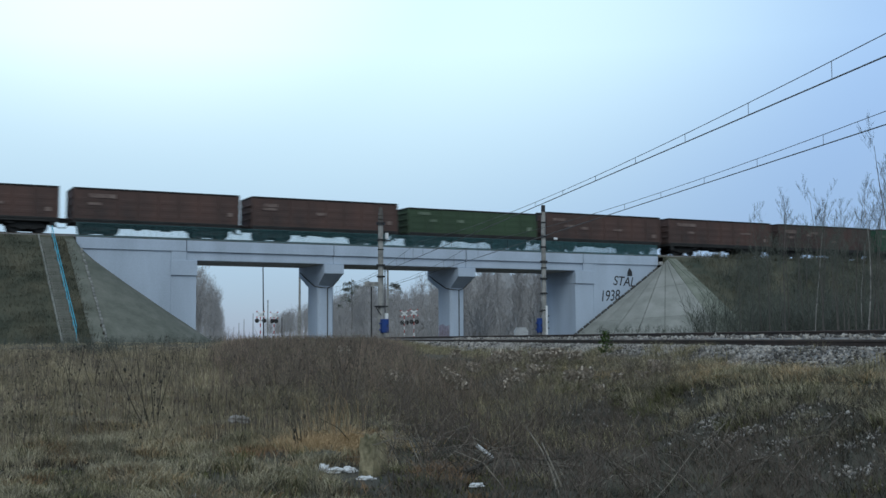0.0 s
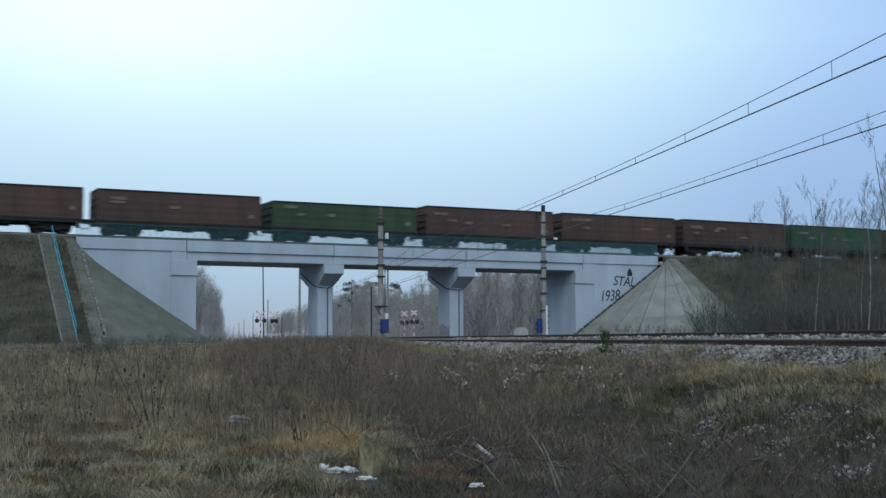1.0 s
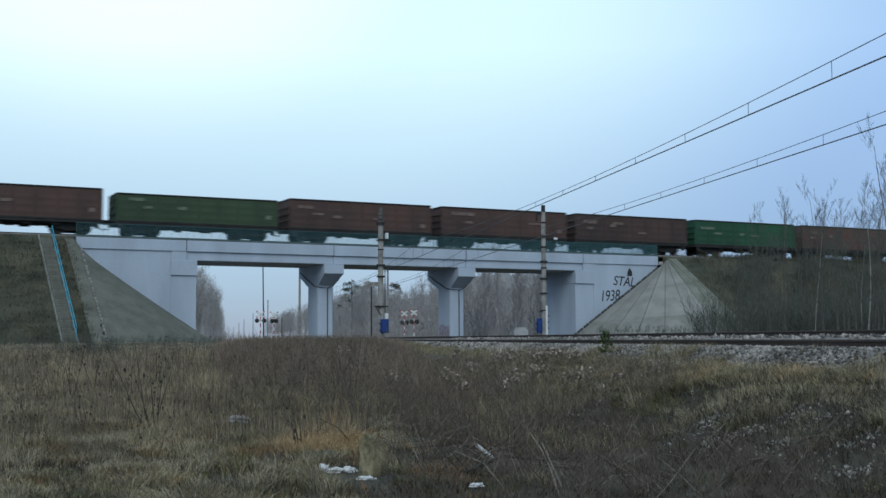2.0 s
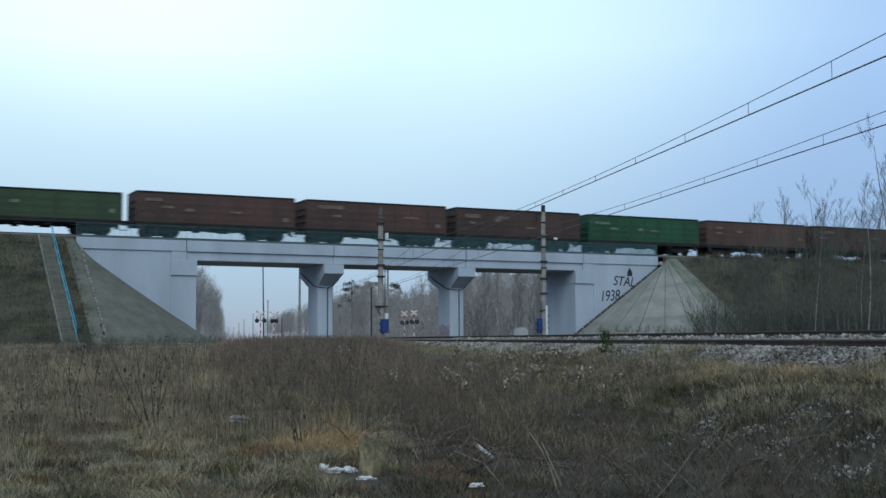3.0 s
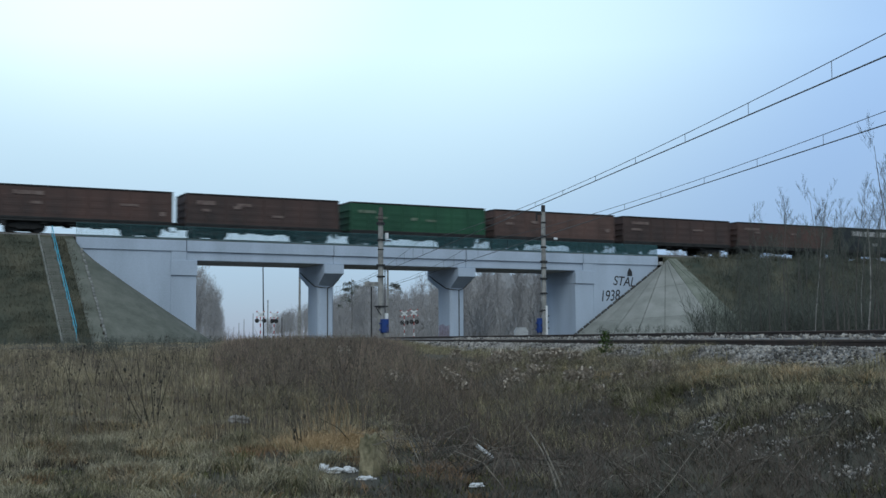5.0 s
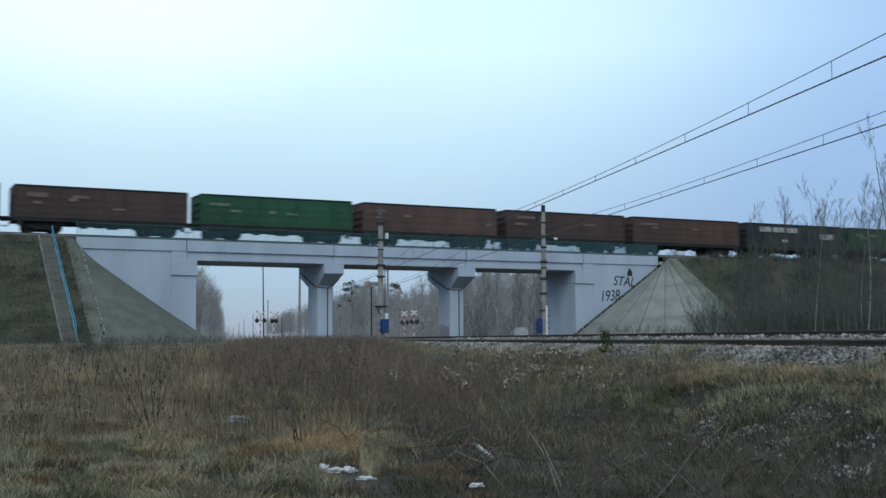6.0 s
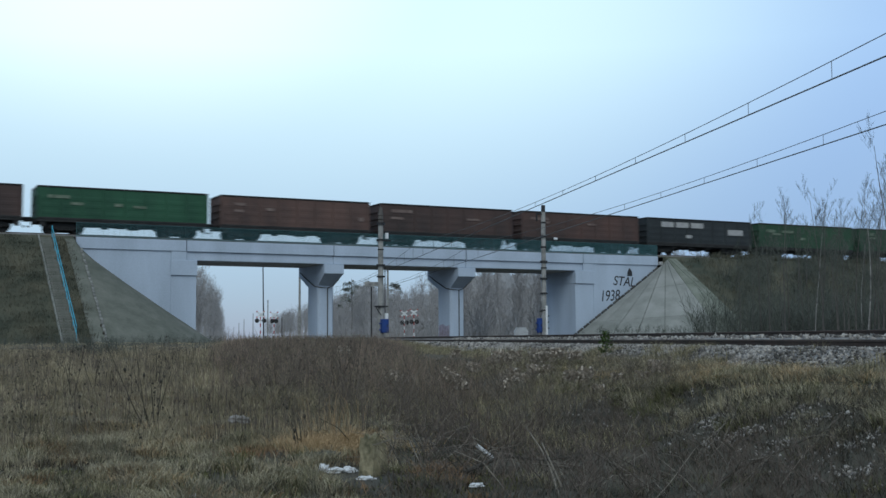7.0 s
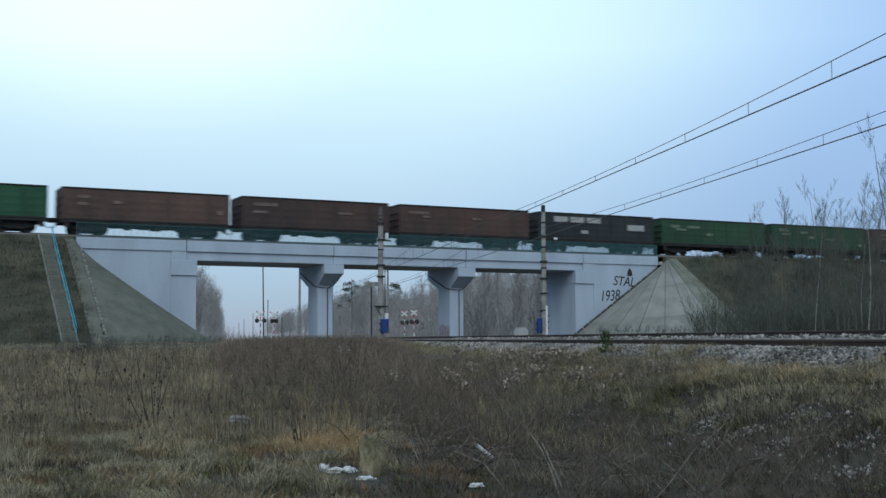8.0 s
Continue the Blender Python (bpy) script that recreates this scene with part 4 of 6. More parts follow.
def seg_mesh(name, arrays, mat, flat=False):
    """Three-sided bars, or flat strips for thin stems, along many short pieces, as one mesh."""
    a, b, r0, r1 = arrays
    n = len(a)
    t = b - a
    t /= np.linalg.norm(t, axis=1)[:, None] + 1e-9
    ref = np.where(np.abs(t[:, 2:3]) < 0.9, np.array([[0, 0, 1.0]]), np.array([[1.0, 0, 0]]))
    u = np.cross(t, ref)
    u /= np.linalg.norm(u, axis=1)[:, None]
    w = np.cross(t, u)
    if flat:
        # each strip turned its own way about its length
        g = (np.arange(n) * 2.399)[:, None]
        o = u * np.cos(g) + w * np.sin(g)
        v = np.stack([a - o * r0[:, None], a + o * r0[:, None], b + o * r1[:, None], b - o * r1[:, None]], 1)
        faces = [[0, 1, 2, 3]]
    else:
        v = np.zeros((n, 6, 3))
        for k in range(3):
            o = u * math.cos(2.0944 * k) + w * math.sin(2.0944 * k)
            v[:, k] = a + o * r0[:, None]
            v[:, 3 + k] = b + o * r1[:, None]
        faces = [[0, 1, 4, 3], [1, 2, 5, 4], [2, 0, 3, 5]]
    me = bpy.data.meshes.new(name)
    m, nf = v.shape[1], len(faces)
    me.vertices.add(n * m)
    me.vertices.foreach_set("co", v.ravel())
    k = np.arange(n)[:, None] * m
    quads = np.concatenate([k + np.array(q) for q in faces], 1)
    me.loops.add(n * 4 * nf)
    me.loops.foreach_set("vertex_index", quads.ravel())
    me.polygons.add(n * nf)
    me.polygons.foreach_set("loop_start", np.arange(n * nf) * 4)
    me.update(calc_edges=True)
    me.materials.append(mat)
    return me


def placed(arrays, x, y, z, turn, size):
    a, b, r0, r1 = arrays
    c, s = math.cos(turn) * size, math.sin(turn) * size
    m = np.array([[c, s, 0], [-s, c, 0], [0, 0, size]])
    o = np.array([x, y, z])
    return a @ m + o, b @ m + o, r0 * size, r1 * size


def merged(many):
    return tuple(np.concatenate(p) for p in zip(*many))


def tree_segs(seed, h, r, kids=2, depth=3, slim=0.5, lift=0.12):
    rr = random.Random(seed)
    trunk, crown = [], []
    p, d, n = Vector((0, 0, -0.2)), Vector((rr.uniform(-0.06, 0.06), rr.uniform(-0.06, 0.06), 1)).normalized(), 9
    for i in range(n):
        e = p + d * (h / n)
        r1 = r * (1 - 0.95 * (i + 1) / n) + 0.006
        trunk.append((p, e, r * (1 - 0.95 * i / n) + 0.006, r1))
        if i >= 2:
            for _ in range(kids + (1 if i > 4 else 0)):
                a = rr.uniform(0, 2 * math.pi)
                nd = (Vector((math.cos(a), math.sin(a), 0)) * slim + Vector((0, 0, rr.uniform(0.5, 1.0)))).normalized()
                grow(rr, p.lerp(e, rr.random()), nd, h * rr.uniform(0.16, 0.30) * (1.1 - 0.5 * i / n), max(r1 * 0.5, 0.008), depth - 2, crown, 2, lift=lift)
        p = e
        d = (d + Vector((rr.uniform(-1, 1), rr.uniform(-1, 1), 0)) * 0.06).normalized()
    return seg_arrays(trunk), seg_arrays(crown)


def ray_xy(bearing, dist):
    """Ground place on a bearing, counted across the view, at a depth along it."""
    l = (bearing - 784) / 2071 * dist
    a = math.radians(26.93)
    return (dist * math.sin(a) + l * math.cos(a), dist * math.cos(a) - l * math.sin(a))


def bank_z(x, y):
    """Height of the east bank's near slope or the ground."""
    return max(ground_z(x, y), emb_h(CREST_Y - y) if y < CREST_Y and x > APEX_R else -9)


def build_near_trees():
    kinds = []
    for i, (h, r, mat, slim) in enumerate([(8.0, 0.05, BIRCH, 0.3), (7.0, 0.04, BARK, 0.34), (7.5, 0.045, BARK, 0.42), (6.0, 0.032, BIRCH, 0.36)]):
        tr, cr = tree_segs(20 + i, h, r, 1, 4, slim, 0.75)
        cr = (cr[0], cr[1], np.maximum(cr[2] * 0.5, 0.004), np.maximum(cr[3] * 0.5, 0.003))
        kinds.append((seg_mesh("trunk", tr, mat), seg_mesh("crown", cr, TWIG, True), h, mat))
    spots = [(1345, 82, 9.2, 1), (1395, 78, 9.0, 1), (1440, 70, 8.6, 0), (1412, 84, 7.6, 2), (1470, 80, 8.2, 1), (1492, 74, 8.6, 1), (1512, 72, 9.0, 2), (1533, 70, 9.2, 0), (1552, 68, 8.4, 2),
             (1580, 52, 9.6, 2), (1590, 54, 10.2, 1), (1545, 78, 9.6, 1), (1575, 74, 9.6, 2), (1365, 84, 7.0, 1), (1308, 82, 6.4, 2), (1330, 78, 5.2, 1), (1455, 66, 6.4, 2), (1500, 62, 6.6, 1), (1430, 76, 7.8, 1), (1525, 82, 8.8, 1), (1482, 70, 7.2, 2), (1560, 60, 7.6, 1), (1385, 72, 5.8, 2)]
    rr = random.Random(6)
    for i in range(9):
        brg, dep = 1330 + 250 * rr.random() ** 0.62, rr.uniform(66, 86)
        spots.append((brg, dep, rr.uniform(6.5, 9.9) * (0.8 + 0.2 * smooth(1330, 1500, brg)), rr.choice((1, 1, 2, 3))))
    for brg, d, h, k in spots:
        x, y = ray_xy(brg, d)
        tm, cm, h0, mat = kinds[k]
        size = 0.95 * h / h0
        word = "slender white-barked bare birch sapling in trackside scrub" if mat is BIRCH else "thin bare grey-brown sapling in trackside scrub"
        t = thing("bare_tree", word, "tree", "saplings before the embankment")
        t.matrix_basis = pose(x, y, bank_z(x, y) - 0.05, rr.uniform(-2.2, 2.2), rr.uniform(-2.2, 2.2), rr.uniform(0, 360)) @ Matrix.Diagonal((size, size, size, 1))
        part("trunk", tm, mat, t)
        part("crown", cm, TWIG, t)


def build_woods():
    var = []
    for i in range(6):
        a, b, r0, r1 = merged(tree_segs(40 + i, 11, 0.11, 6, 3, 0.42))
        var.append((a, b, np.maximum(r0 * 1.1, 0.019), np.maximum(r1 * 1.1, 0.015)))
    bush = []
    for i in range(4):
        rr = random.Random(70 + i)
        sg = []
        for k in range(6):
            grow(rr, Vector((rr.uniform(-0.4, 0.4), rr.uniform(-0.4, 0.4), -0.1)), Vector((rr.uniform(-0.5, 0.5), rr.uniform(-0.5, 0.5), 1)).normalized(), rr.uniform(1.8, 3.2), 0.04, 1, sg, 2)
        a, b, r0, r1 = seg_arrays(sg)
        bush.append((a, b, np.maximum(r0 * 0.8, 0.02), np.maximum(r1 * 0.8, 0.016)))
    rr = random.Random(12)

    def fit(x, y, size):
        """Keeps a tree below the wood's ragged crown line."""
        dep = x * math.sin(radians(26.93)) + y * math.cos(radians(26.93))
        brg = (x * math.cos(radians(26.93)) - y * math.sin(radians(26.93))) / dep
        top = np.interp(brg, (-0.21, -0.19, -0.17, -0.09, -0.07, -0.045, -0.033, -0.02, -0.005, 0.02), (0.066, 0.033, 0.014, 0.036, 0.046, 0.046, 0.036, 0.05, 0.06, 0.09))
        return min(size, max(0.25, (top * dep + EYE[2] - ground_z(x, y)) * rr.uniform(0.85, 1.03) / 11.5))
    many = []
    for i in range(100):
        s = 112 + 320 * (i / 100) ** 1.5 + rr.uniform(-2, 2)
        x, y = along(-1.2 - rr.uniform(0, 4.5), s)
        many.append(placed(var[i % 6], x, y, ground_z(x, y), rr.uniform(0, 6.3), fit(x, y, rr.uniform(0.7, 0.88) if s < 150 else rr.uniform(0.58, 0.8))))
    tagged(new("roadside_trees", seg_mesh("roadside_trees", merged(many), HAZE_TWIG, True)), "row of bare trees in haze-pale grey along the track road", "trees", kind="stuff")
    many = []
    for i in range(130):
        s = 200 + 480 * rr.random() ** 1.2
        x, y = along(21.5 + rr.uniform(0, 9), s)
        many.append(placed(var[i % 6], x, y, ground_z(x, y), rr.uniform(0, 6.3), fit(x, y, rr.uniform(0.85, 1.15))))
    tagged(new("lineside_wood", seg_mesh("lineside_wood", merged(many), HAZE_TWIG, True)), "row of bare trees in haze-pale grey receding along the line", "wood", kind="stuff")
    many = []
    for i in range(300):
        s = 118 + 300 * rr.random() ** 1.7
        q = 23 + (s - 122) * 0.01 + rr.random() ** 1.5 * (45 if s < 200 else 30)
        x, y = along(q, s)
        many.append(placed(var[i % 6], x, y, ground_z(x, y), rr.uniform(0, 6.3), fit(x, y, rr.uniform(0.66, 0.86) if s < 190 else rr.uniform(0.85, 1.1))))
    for i in range(110):
        x, y = along(rr.uniform(-3.5, -0.4), 180 + 420 * rr.random())
        many.append(placed(bush[i % 4], x, y, ground_z(x, y), rr.uniform(0, 6.3), rr.uniform(0.5, 1.0)))
    for i in range(420):
        s = 112 + 300 * rr.random() ** 1.4
        q = (19.5 if i % 3 else -6) + rr.uniform(-1, 1.5) + rr.random() * (22 if i % 3 else -3)
        x, y = along(q, s)
        many.append(placed(bush[i % 4], x, y, ground_z(x, y), rr.uniform(0, 6.3), rr.uniform(0.7, 1.3)))
    tagged(new("bare_wood", seg_mesh("bare_wood", merged(many), HAZE_TWIG, True)), "dense wood of bare winter trees in haze-pale grey beyond the bridge", "wood", kind="stuff")
    many = []
    for i in range(60):
        a = rr.uniform(-0.05, 1.0)
        d = rr.uniform(520, 700)
        x, y = d * math.sin(a), d * math.cos(a)
        if abs(side(x, y)[0] - 8) < 14:
            continue
        many.append(placed(var[i % 6], x, y, ground_z(x, y), rr.uniform(0, 6.3), rr.uniform(1.0, 1.5)))
    tagged(new("distant_wood", seg_mesh("distant_wood", merged(many), HAZE_TWIG, True)), "far belt of bare woodland in haze-pale grey on the horizon", "wood", kind="stuff")


def build_pine(x, y, h, rr):
    t = thing("pine_tree", "tall pine with a ragged haze-pale crown beyond the bridge", "tree", "pines beyond the bridge", at=pose(x, y, ground_z(x, y)))
    part("trunk", Build().tube([(0, 0, -0.2), (0.1, 0, h * 0.5), (0, 0.1, h)], [0.16, 0.11, 0.03], 6), BARK, t)
    b = Build()
    tiers = [(h * rr.uniform(0.55, 0.98), rr.uniform(0, 6.28), rr.uniform(0.4, 1.7)) for _ in range(13)]
    for i in range(520):
        tz, ta, tr = tiers[i % 13]
        tr *= 1.15 - 0.75 * max(0.0, (tz / h - 0.7) / 0.3)
        cx, cy = tr * math.cos(ta), tr * math.sin(ta)
        z, w = tz + rr.gauss(0, 0.22), 0.75
        a, r = rr.uniform(0, 6.28), w * math.sqrt(rr.random())
        c = Vector((cx + r * math.cos(a), cy + r * math.sin(a), z))
        u = Vector((rr.uniform(-1, 1), rr.uniform(-1, 1), rr.uniform(-0.5, 0.5))).normalized() * rr.uniform(0.18, 0.38)
        v = u.cross(Vector((rr.uniform(-1, 1), rr.uniform(-1, 1), 1))).normalized() * 0.12
        b.add([c - u, c + v, c + u, c - v], [(0, 1, 2), (0, 2, 3)])
    part("crown", b.mesh("crown", HAZE_PINE, tidy=False), HAZE_PINE, t)


def build_far_belt():
    """The mass of the far wood, with an uneven top, its grey standing for haze."""
    b = Build()
    n = 160
    vs = []
    for i in range(n + 1):
        q = 33 + 240 * i / n
        x, y = along(q, 430 + 25 * noise.noise(Vector((q * 0.05, 3, 0))))
        g = ground_z(x, y)
        h = 6 + 9 * smooth(33, 60, q) + 9 * smooth(72, 92, q) + 2.2 * noise.noise(Vector((q * 0.13, 0, 7))) + 1.8 * noise.noise(Vector((q * 0.7, 0, 9)))
        x2, y2 = along(q, 446)
        vs += [(x, y, g - 1), (x, y, g + h * 0.75), ((x + x2) / 2, (y + y2) / 2, g + h), (x2, y2, g + h * 0.8)]
    b.add(vs, [(4 * i + j, 4 * i + j + 1, 4 * i + j + 5, 4 * i + j + 4) for i in range(n) for j in range(3)])
    tagged(part("backdrop", b, HAZE_WOOD), "mass of far winter woodland in haze grey", "backdrop", kind="structure")


def build_edging():
    """Dark edging stones where the bank cones meet the wing walls."""
    for s, apex, name in ((1, APEX_L, "west"), (-1, APEX_R, "east")):
        ed = thing("cone_edging", "dark stone edging along the wing wall foot", "edging", "edgings of the bank cones", "structure")
        for i in range(16):
            r = 0.7 + 0.66 * i
            z = emb_h(r) - CONE_DROP[s] + (0.25 if s > 0 else 0.0)
            t = math.degrees(math.atan(SLOPE)) * s
            stone = Build().box(-0.31, 0.31, -0.11, 0.11, -0.1, 0.1, 0.02).mesh("edging_stone", EDGING) if i == 0 else stone
            part("edging_stone", stone, EDGING, ed, at=pose(apex + s * r, FY - (0.58 if s > 0 else 0.10), z, 0, t, 0))


# ---- level crossing and poles behind the bridge ----
def place_at(brg, d):
    x, y = ray_xy(brg, d)
    return x, y, ground_z(x, y)


def build_crossing_light(brg, d, lamps, label, high=2.45):
    x, y, z = place_at(brg, d)
    cl = thing("crossing_signal", label, "crossing signal", "level crossing signals", at=pose(x, y, z, 0, 0, -16))
    for i in range(8):
        part("mast_section", Build().tube([(0, 0, 0.42 * i - (0.2 if i == 0 else 0)), (0, 0, 0.42 * (i + 1))], 0.06, 8), WHITE if i % 2 else RED, cl)
    for u in lamps:
        part("lamp_shield", Build().tube([(u, -0.1, high), (u, -0.06, high)], 0.27, 16), IRON, cl, "black round lamp shield")
        part("lamp_hood", Build().tube([(u, -0.32, high + 0.02), (u, -0.1, high)], [0.1, 0.11], 10), IRON, cl)
    part("lamp_arm", Build().box(min(lamps), max(lamps), -0.05, 0.0, high - 0.03, high + 0.03), IRON, cl)
    for s in (-1, 1):
        for half in (-1, 1):
            b = Build().box(-0.55, 0.55, -0.012, 0.012, -0.08, 0.08)
            b.v = [(px2 * 0.5 + half * 0.28, py + 0.02 * s, pz) for px2, py, pz in b.v]
            part("saltire_arm", b, WHITE if half < 0 else WHITE, cl, "white saltire board with red edge", at=pose(0, -0.1, 3.2, 0, s * 38, 0))
        part("saltire_tip", Build().box(-0.62, -0.5, -0.014 + 0.02 * s, 0.014 + 0.02 * s, -0.082, 0.082), RED, cl, at=pose(0, -0.1, 3.2, 0, s * 38, 0))
        part("saltire_tip", Build().box(0.5, 0.62, -0.014 + 0.02 * s, 0.014 + 0.02 * s, -0.082, 0.082), RED, cl, at=pose(0, -0.1, 3.2, 0, s * 38, 0))


def build_pole(brg, d, h, r, mat, arm=0.0, lean=0.0):
    x, y, z = place_at(brg, d)
    pl = thing("line_pole", "tall thin dark pole beside the line beyond the bridge", "pole", "poles beyond the bridge", at=pose(x, y, z, 0, lean, 0))
    part("shaft", Build().tube([(0, 0, -0.3), (0, 0, h)], [r, r * 0.7], 8), mat, pl)
    if arm:
        part("bracket", Build().tube([(0, 0, h - 1.2), (arm * 0.5, 0, h - 0.9), (arm, 0, h - 1.0)], 0.05, 6), mat, pl)
        part("insulator", Build().tube([(arm, 0, h - 1.25), (arm, 0, h - 0.95)], 0.09, 8), mat, pl)


def build_blue_box(x, y, z0, z1, w, d):
    bx = thing("switch_box", "bright blue steel switch drive box on the mast", "switch box", at=pose(x, y, z0))
    part("casing", Build().box(-w / 2, w / 2, -d / 2, d / 2, 0, z1 - z0, 0.03), BLUE, bx)
    part("door", Build().box(-w / 2 + 0.05, w / 2 - 0.05, -d / 2 - 0.02, -d / 2, 0.05, z1 - z0 - 0.05, 0.01), BLUE, bx)
    part("handle", Build().box(w / 2 - 0.16, w / 2 - 0.12, -d / 2 - 0.05, -d / 2 - 0.02, 0.4, 0.55), IRON, bx)
    for z in (0.2, 0.62):
        part("cable_gland", Build().tube([(-w / 2 - 0.14, 0, z), (-w / 2 + 0.01, 0, z)], 0.05, 8), BLUE, bx)
    part("bracket", Build().box(-0.1, 0.1, d / 2, d / 2 + 0.12, 0.2, 0.3), IRON, bx)


def build_cabinet():
    x, y, z = place_at(921, 112)
    cb = thing("relay_cabinet", "pale grey trackside cabinet with a sloping roof", "cabinet", at=pose(x, y, z - 0.25, 0, 0, -25))
    part("body", Build().box(-0.62, 0.62, -0.4, 0.4, 0, 0.6, 0.03), WHITE, cb)
    part("roof", Build().prism([(-0.68, 0.6), (0.68, 0.6), (0.42, 1.05), (-0.42, 1.05)], lambda u, v, e: (u, -0.46 if e else 0.46, v)), WHITE, cb)
    part("door", Build().box(-0.3, 0.3, -0.42, -0.4, 0.08, 0.55), WHITE, cb)


def build_road():
    b = Build()
    vs = []
    for i in range(60):
        s = 84 + 7 * i
        for q in (0.2, 3.4):
            x, y = along(q, s)
            vs.append((x, y, ground_z(x, y) + 0.06))
    b.add(vs, [(2 * i, 2 * i + 1, 2 * i + 3, 2 * i + 2) for i in range(59)])
    tagged(part("road", b, ROAD), "narrow pale track road beside the line", "road", kind="structure")


build_west_paving()
build_east_paving()
build_steps()
build_handrail()
build_gutter()
build_graffiti()
build_near_trees()
build_woods()
build_far_belt()
build_edging()
pr = random.Random(3)
for brg, d, h in ((622, 240, 12.2), (636, 250, 11.6), (648, 246, 12.4), (698, 260, 12.0), (612, 260, 11.2)):
    build_pine(*ray_xy(brg, d), h, pr)
build_road()
build_crossing_light(461, 142, (-0.42, 0.46), "level crossing signal with two black lamp shields on banded post")
build_crossing_light(485, 146, (-0.2, 0.24), "level crossing signal with two black lamp shields on banded post")
build_crossing_light(715, 142, (-0.25, 0.3), "level crossing signal with white saltire on banded post", 2.1)
build_crossing_light(732, 140, (-0.3, 0.34), "level crossing signal with white saltire on banded post", 2.1)
for brg, d, h, r, arm, lean in ((467, 150, 9.8, 0.10, 0, -1), (474, 250, 8.6, 0.15, 0, 0), (448, 375, 8.6, 0.15, 0, 0), (432, 470, 8.4, 0.17, 0, 0), (423, 580, 8.4, 0.18, 0, 0), (414, 730, 8.0, 0.2, 0, 0), (530, 132, 9.6, 0.16, 1.1, 0), (686, 138, 8.6, 0.16, 0, 0), (499, 230, 4.6, 0.1, 0, 0)):
    build_pole(brg, d, h, r, IRON if r < 0.12 else MAST, arm, lean)
bx, by, bz = place_at(657, 150)
sg = thing("line_sign", "pale rectangular signal board on a dark post", "sign", at=pose(bx, by, bz, 0, 0, -16))
part("post", Build().tube([(0, 0, -0.2), (0, 0, 7.1)], 0.09, 8), IRON, sg)
part("board", Build().box(-0.9, 0.9, -0.14, -0.1, 6.9, 7.5, 0.01), MAST, sg)
build_blue_box(31.7, 71.0, 2.0, 2.92, 0.48, 0.35)
build_blue_box(39.94, 64.85, 1.95, 2.9, 0.3, 0.3)
build_cabinet()


# ---- plants on the field ----
BEAR = math.radians(26.93)


def zone(x, y):
    """Bearing, as a fraction of the view's half width, and depth of a place before the camera."""
    d = x * math.sin(BEAR) + y * math.cos(BEAR)
    return (x * math.cos(BEAR) - y * math.sin(BEAR)) / max(d, 0.1) / 0.3786, d


def patch(x, y, size, seed):
    return noise.noise(Vector((x / size, y / size, seed)))


def in_thicket(x, y, d):
    b, dep = zone(x, y)
    edge = 0.25 * patch(x, y, 4.0, 4) + 0.2 * patch(x, y, 1.2, 14)
    inside = min(smooth(-0.62, -0.2, b + edge), smooth(0.75, 0.3, b + edge)) * smooth(16, 24, dep + 8 * edge)
    return inside * (0.55 + 1.1 * patch(x, y, 2.2, 24)) > 0.25 and dep < 64 and side(x, y)[0] < 9.6


def weed_variants(seed, count, h, kids, r, heads):
    out = []
    for i in range(count):
        rr = random.Random(seed + i)
        sg = []
        p, d = Vector((0, 0, -0.03)), Vector((rr.uniform(-0.25, 0.25), rr.uniform(-0.25, 0.25), 1)).normalized()
        hh = h * rr.uniform(0.7, 1.25)
        for k in range(5):
            e = p + d * hh / 5
            sg.append((p, e, r * (1 - k * 0.15), r * (0.85 - k * 0.15)))
            if k >= 1:
                for _ in range(kids):
                    a = rr.uniform(0, 6.28)
                    nd = (Vector((math.cos(a), math.sin(a), 0)) * 0.7 + Vector((0, 0, rr.uniform(0.4, 1)))).normalized()
                    q = p.lerp(e, rr.random())
                    f = q + nd * hh * rr.uniform(0.12, 0.3)
                    g = f + (nd + Vector((rr.uniform(-0.4, 0.4), rr.uniform(-0.4, 0.4), 0.5))).normalized() * hh * rr.uniform(0.05, 0.16)
                    sg += [(q, f, r * 0.5, r * 0.4), (f, g, r * 0.4, r * 0.3)]
                    if heads:
                        sg.append((g, g + Vector((0, 0, 0.03)), r * heads, r * heads * 0.4))
            p = e
            d = (d + Vector((rr.uniform(-0.2, 0.2), rr.uniform(-0.2, 0.2), 0))).normalized()
        out.append(seg_arrays(sg))
    return out


def plant(name, pts, variants, mat, label, category, seed, lo=0.7, hi=1.3, free=False):
    rr = random.Random(seed)
    many = []
    for x, y, z in pts:
        v = variants[rr.randrange(len(variants))]
        size = rr.uniform(lo, hi)
        if not free and x < 60 and side(x, y)[0] < 12:
            size = min(size, max(headroom(x, y, z), 0.05) / v[1][:, 2].max())
        if size > 0.15:
            many.append(placed(v, x, y, z, rr.uniform(0, 6.3), size))
    return tagged(new(name, seg_mesh(name, merged(many), mat, True)), label, category, kind="stuff")


rng = np.random.default_rng(7)
BARE = ((5.42, 13.5, 0.4), (5.35, 12.9, 0.4), (5.33, 12.25, 0.5), (5.95, 10.95, 0.25), (5.72, 12.95, 0.28), (5.6, 12.5, 0.3), (5.45, 12.1, 0.2), (7.9, 14.3, 0.3), (5.9, 19.3, 0.3), (5.75, 18.8, 0.3), (6.02, 15.35, 0.5), (5.75, 14.6, 0.35))
def bias(x, y):
    return smooth(-0.2, 0.06, zone(x, y)[0])


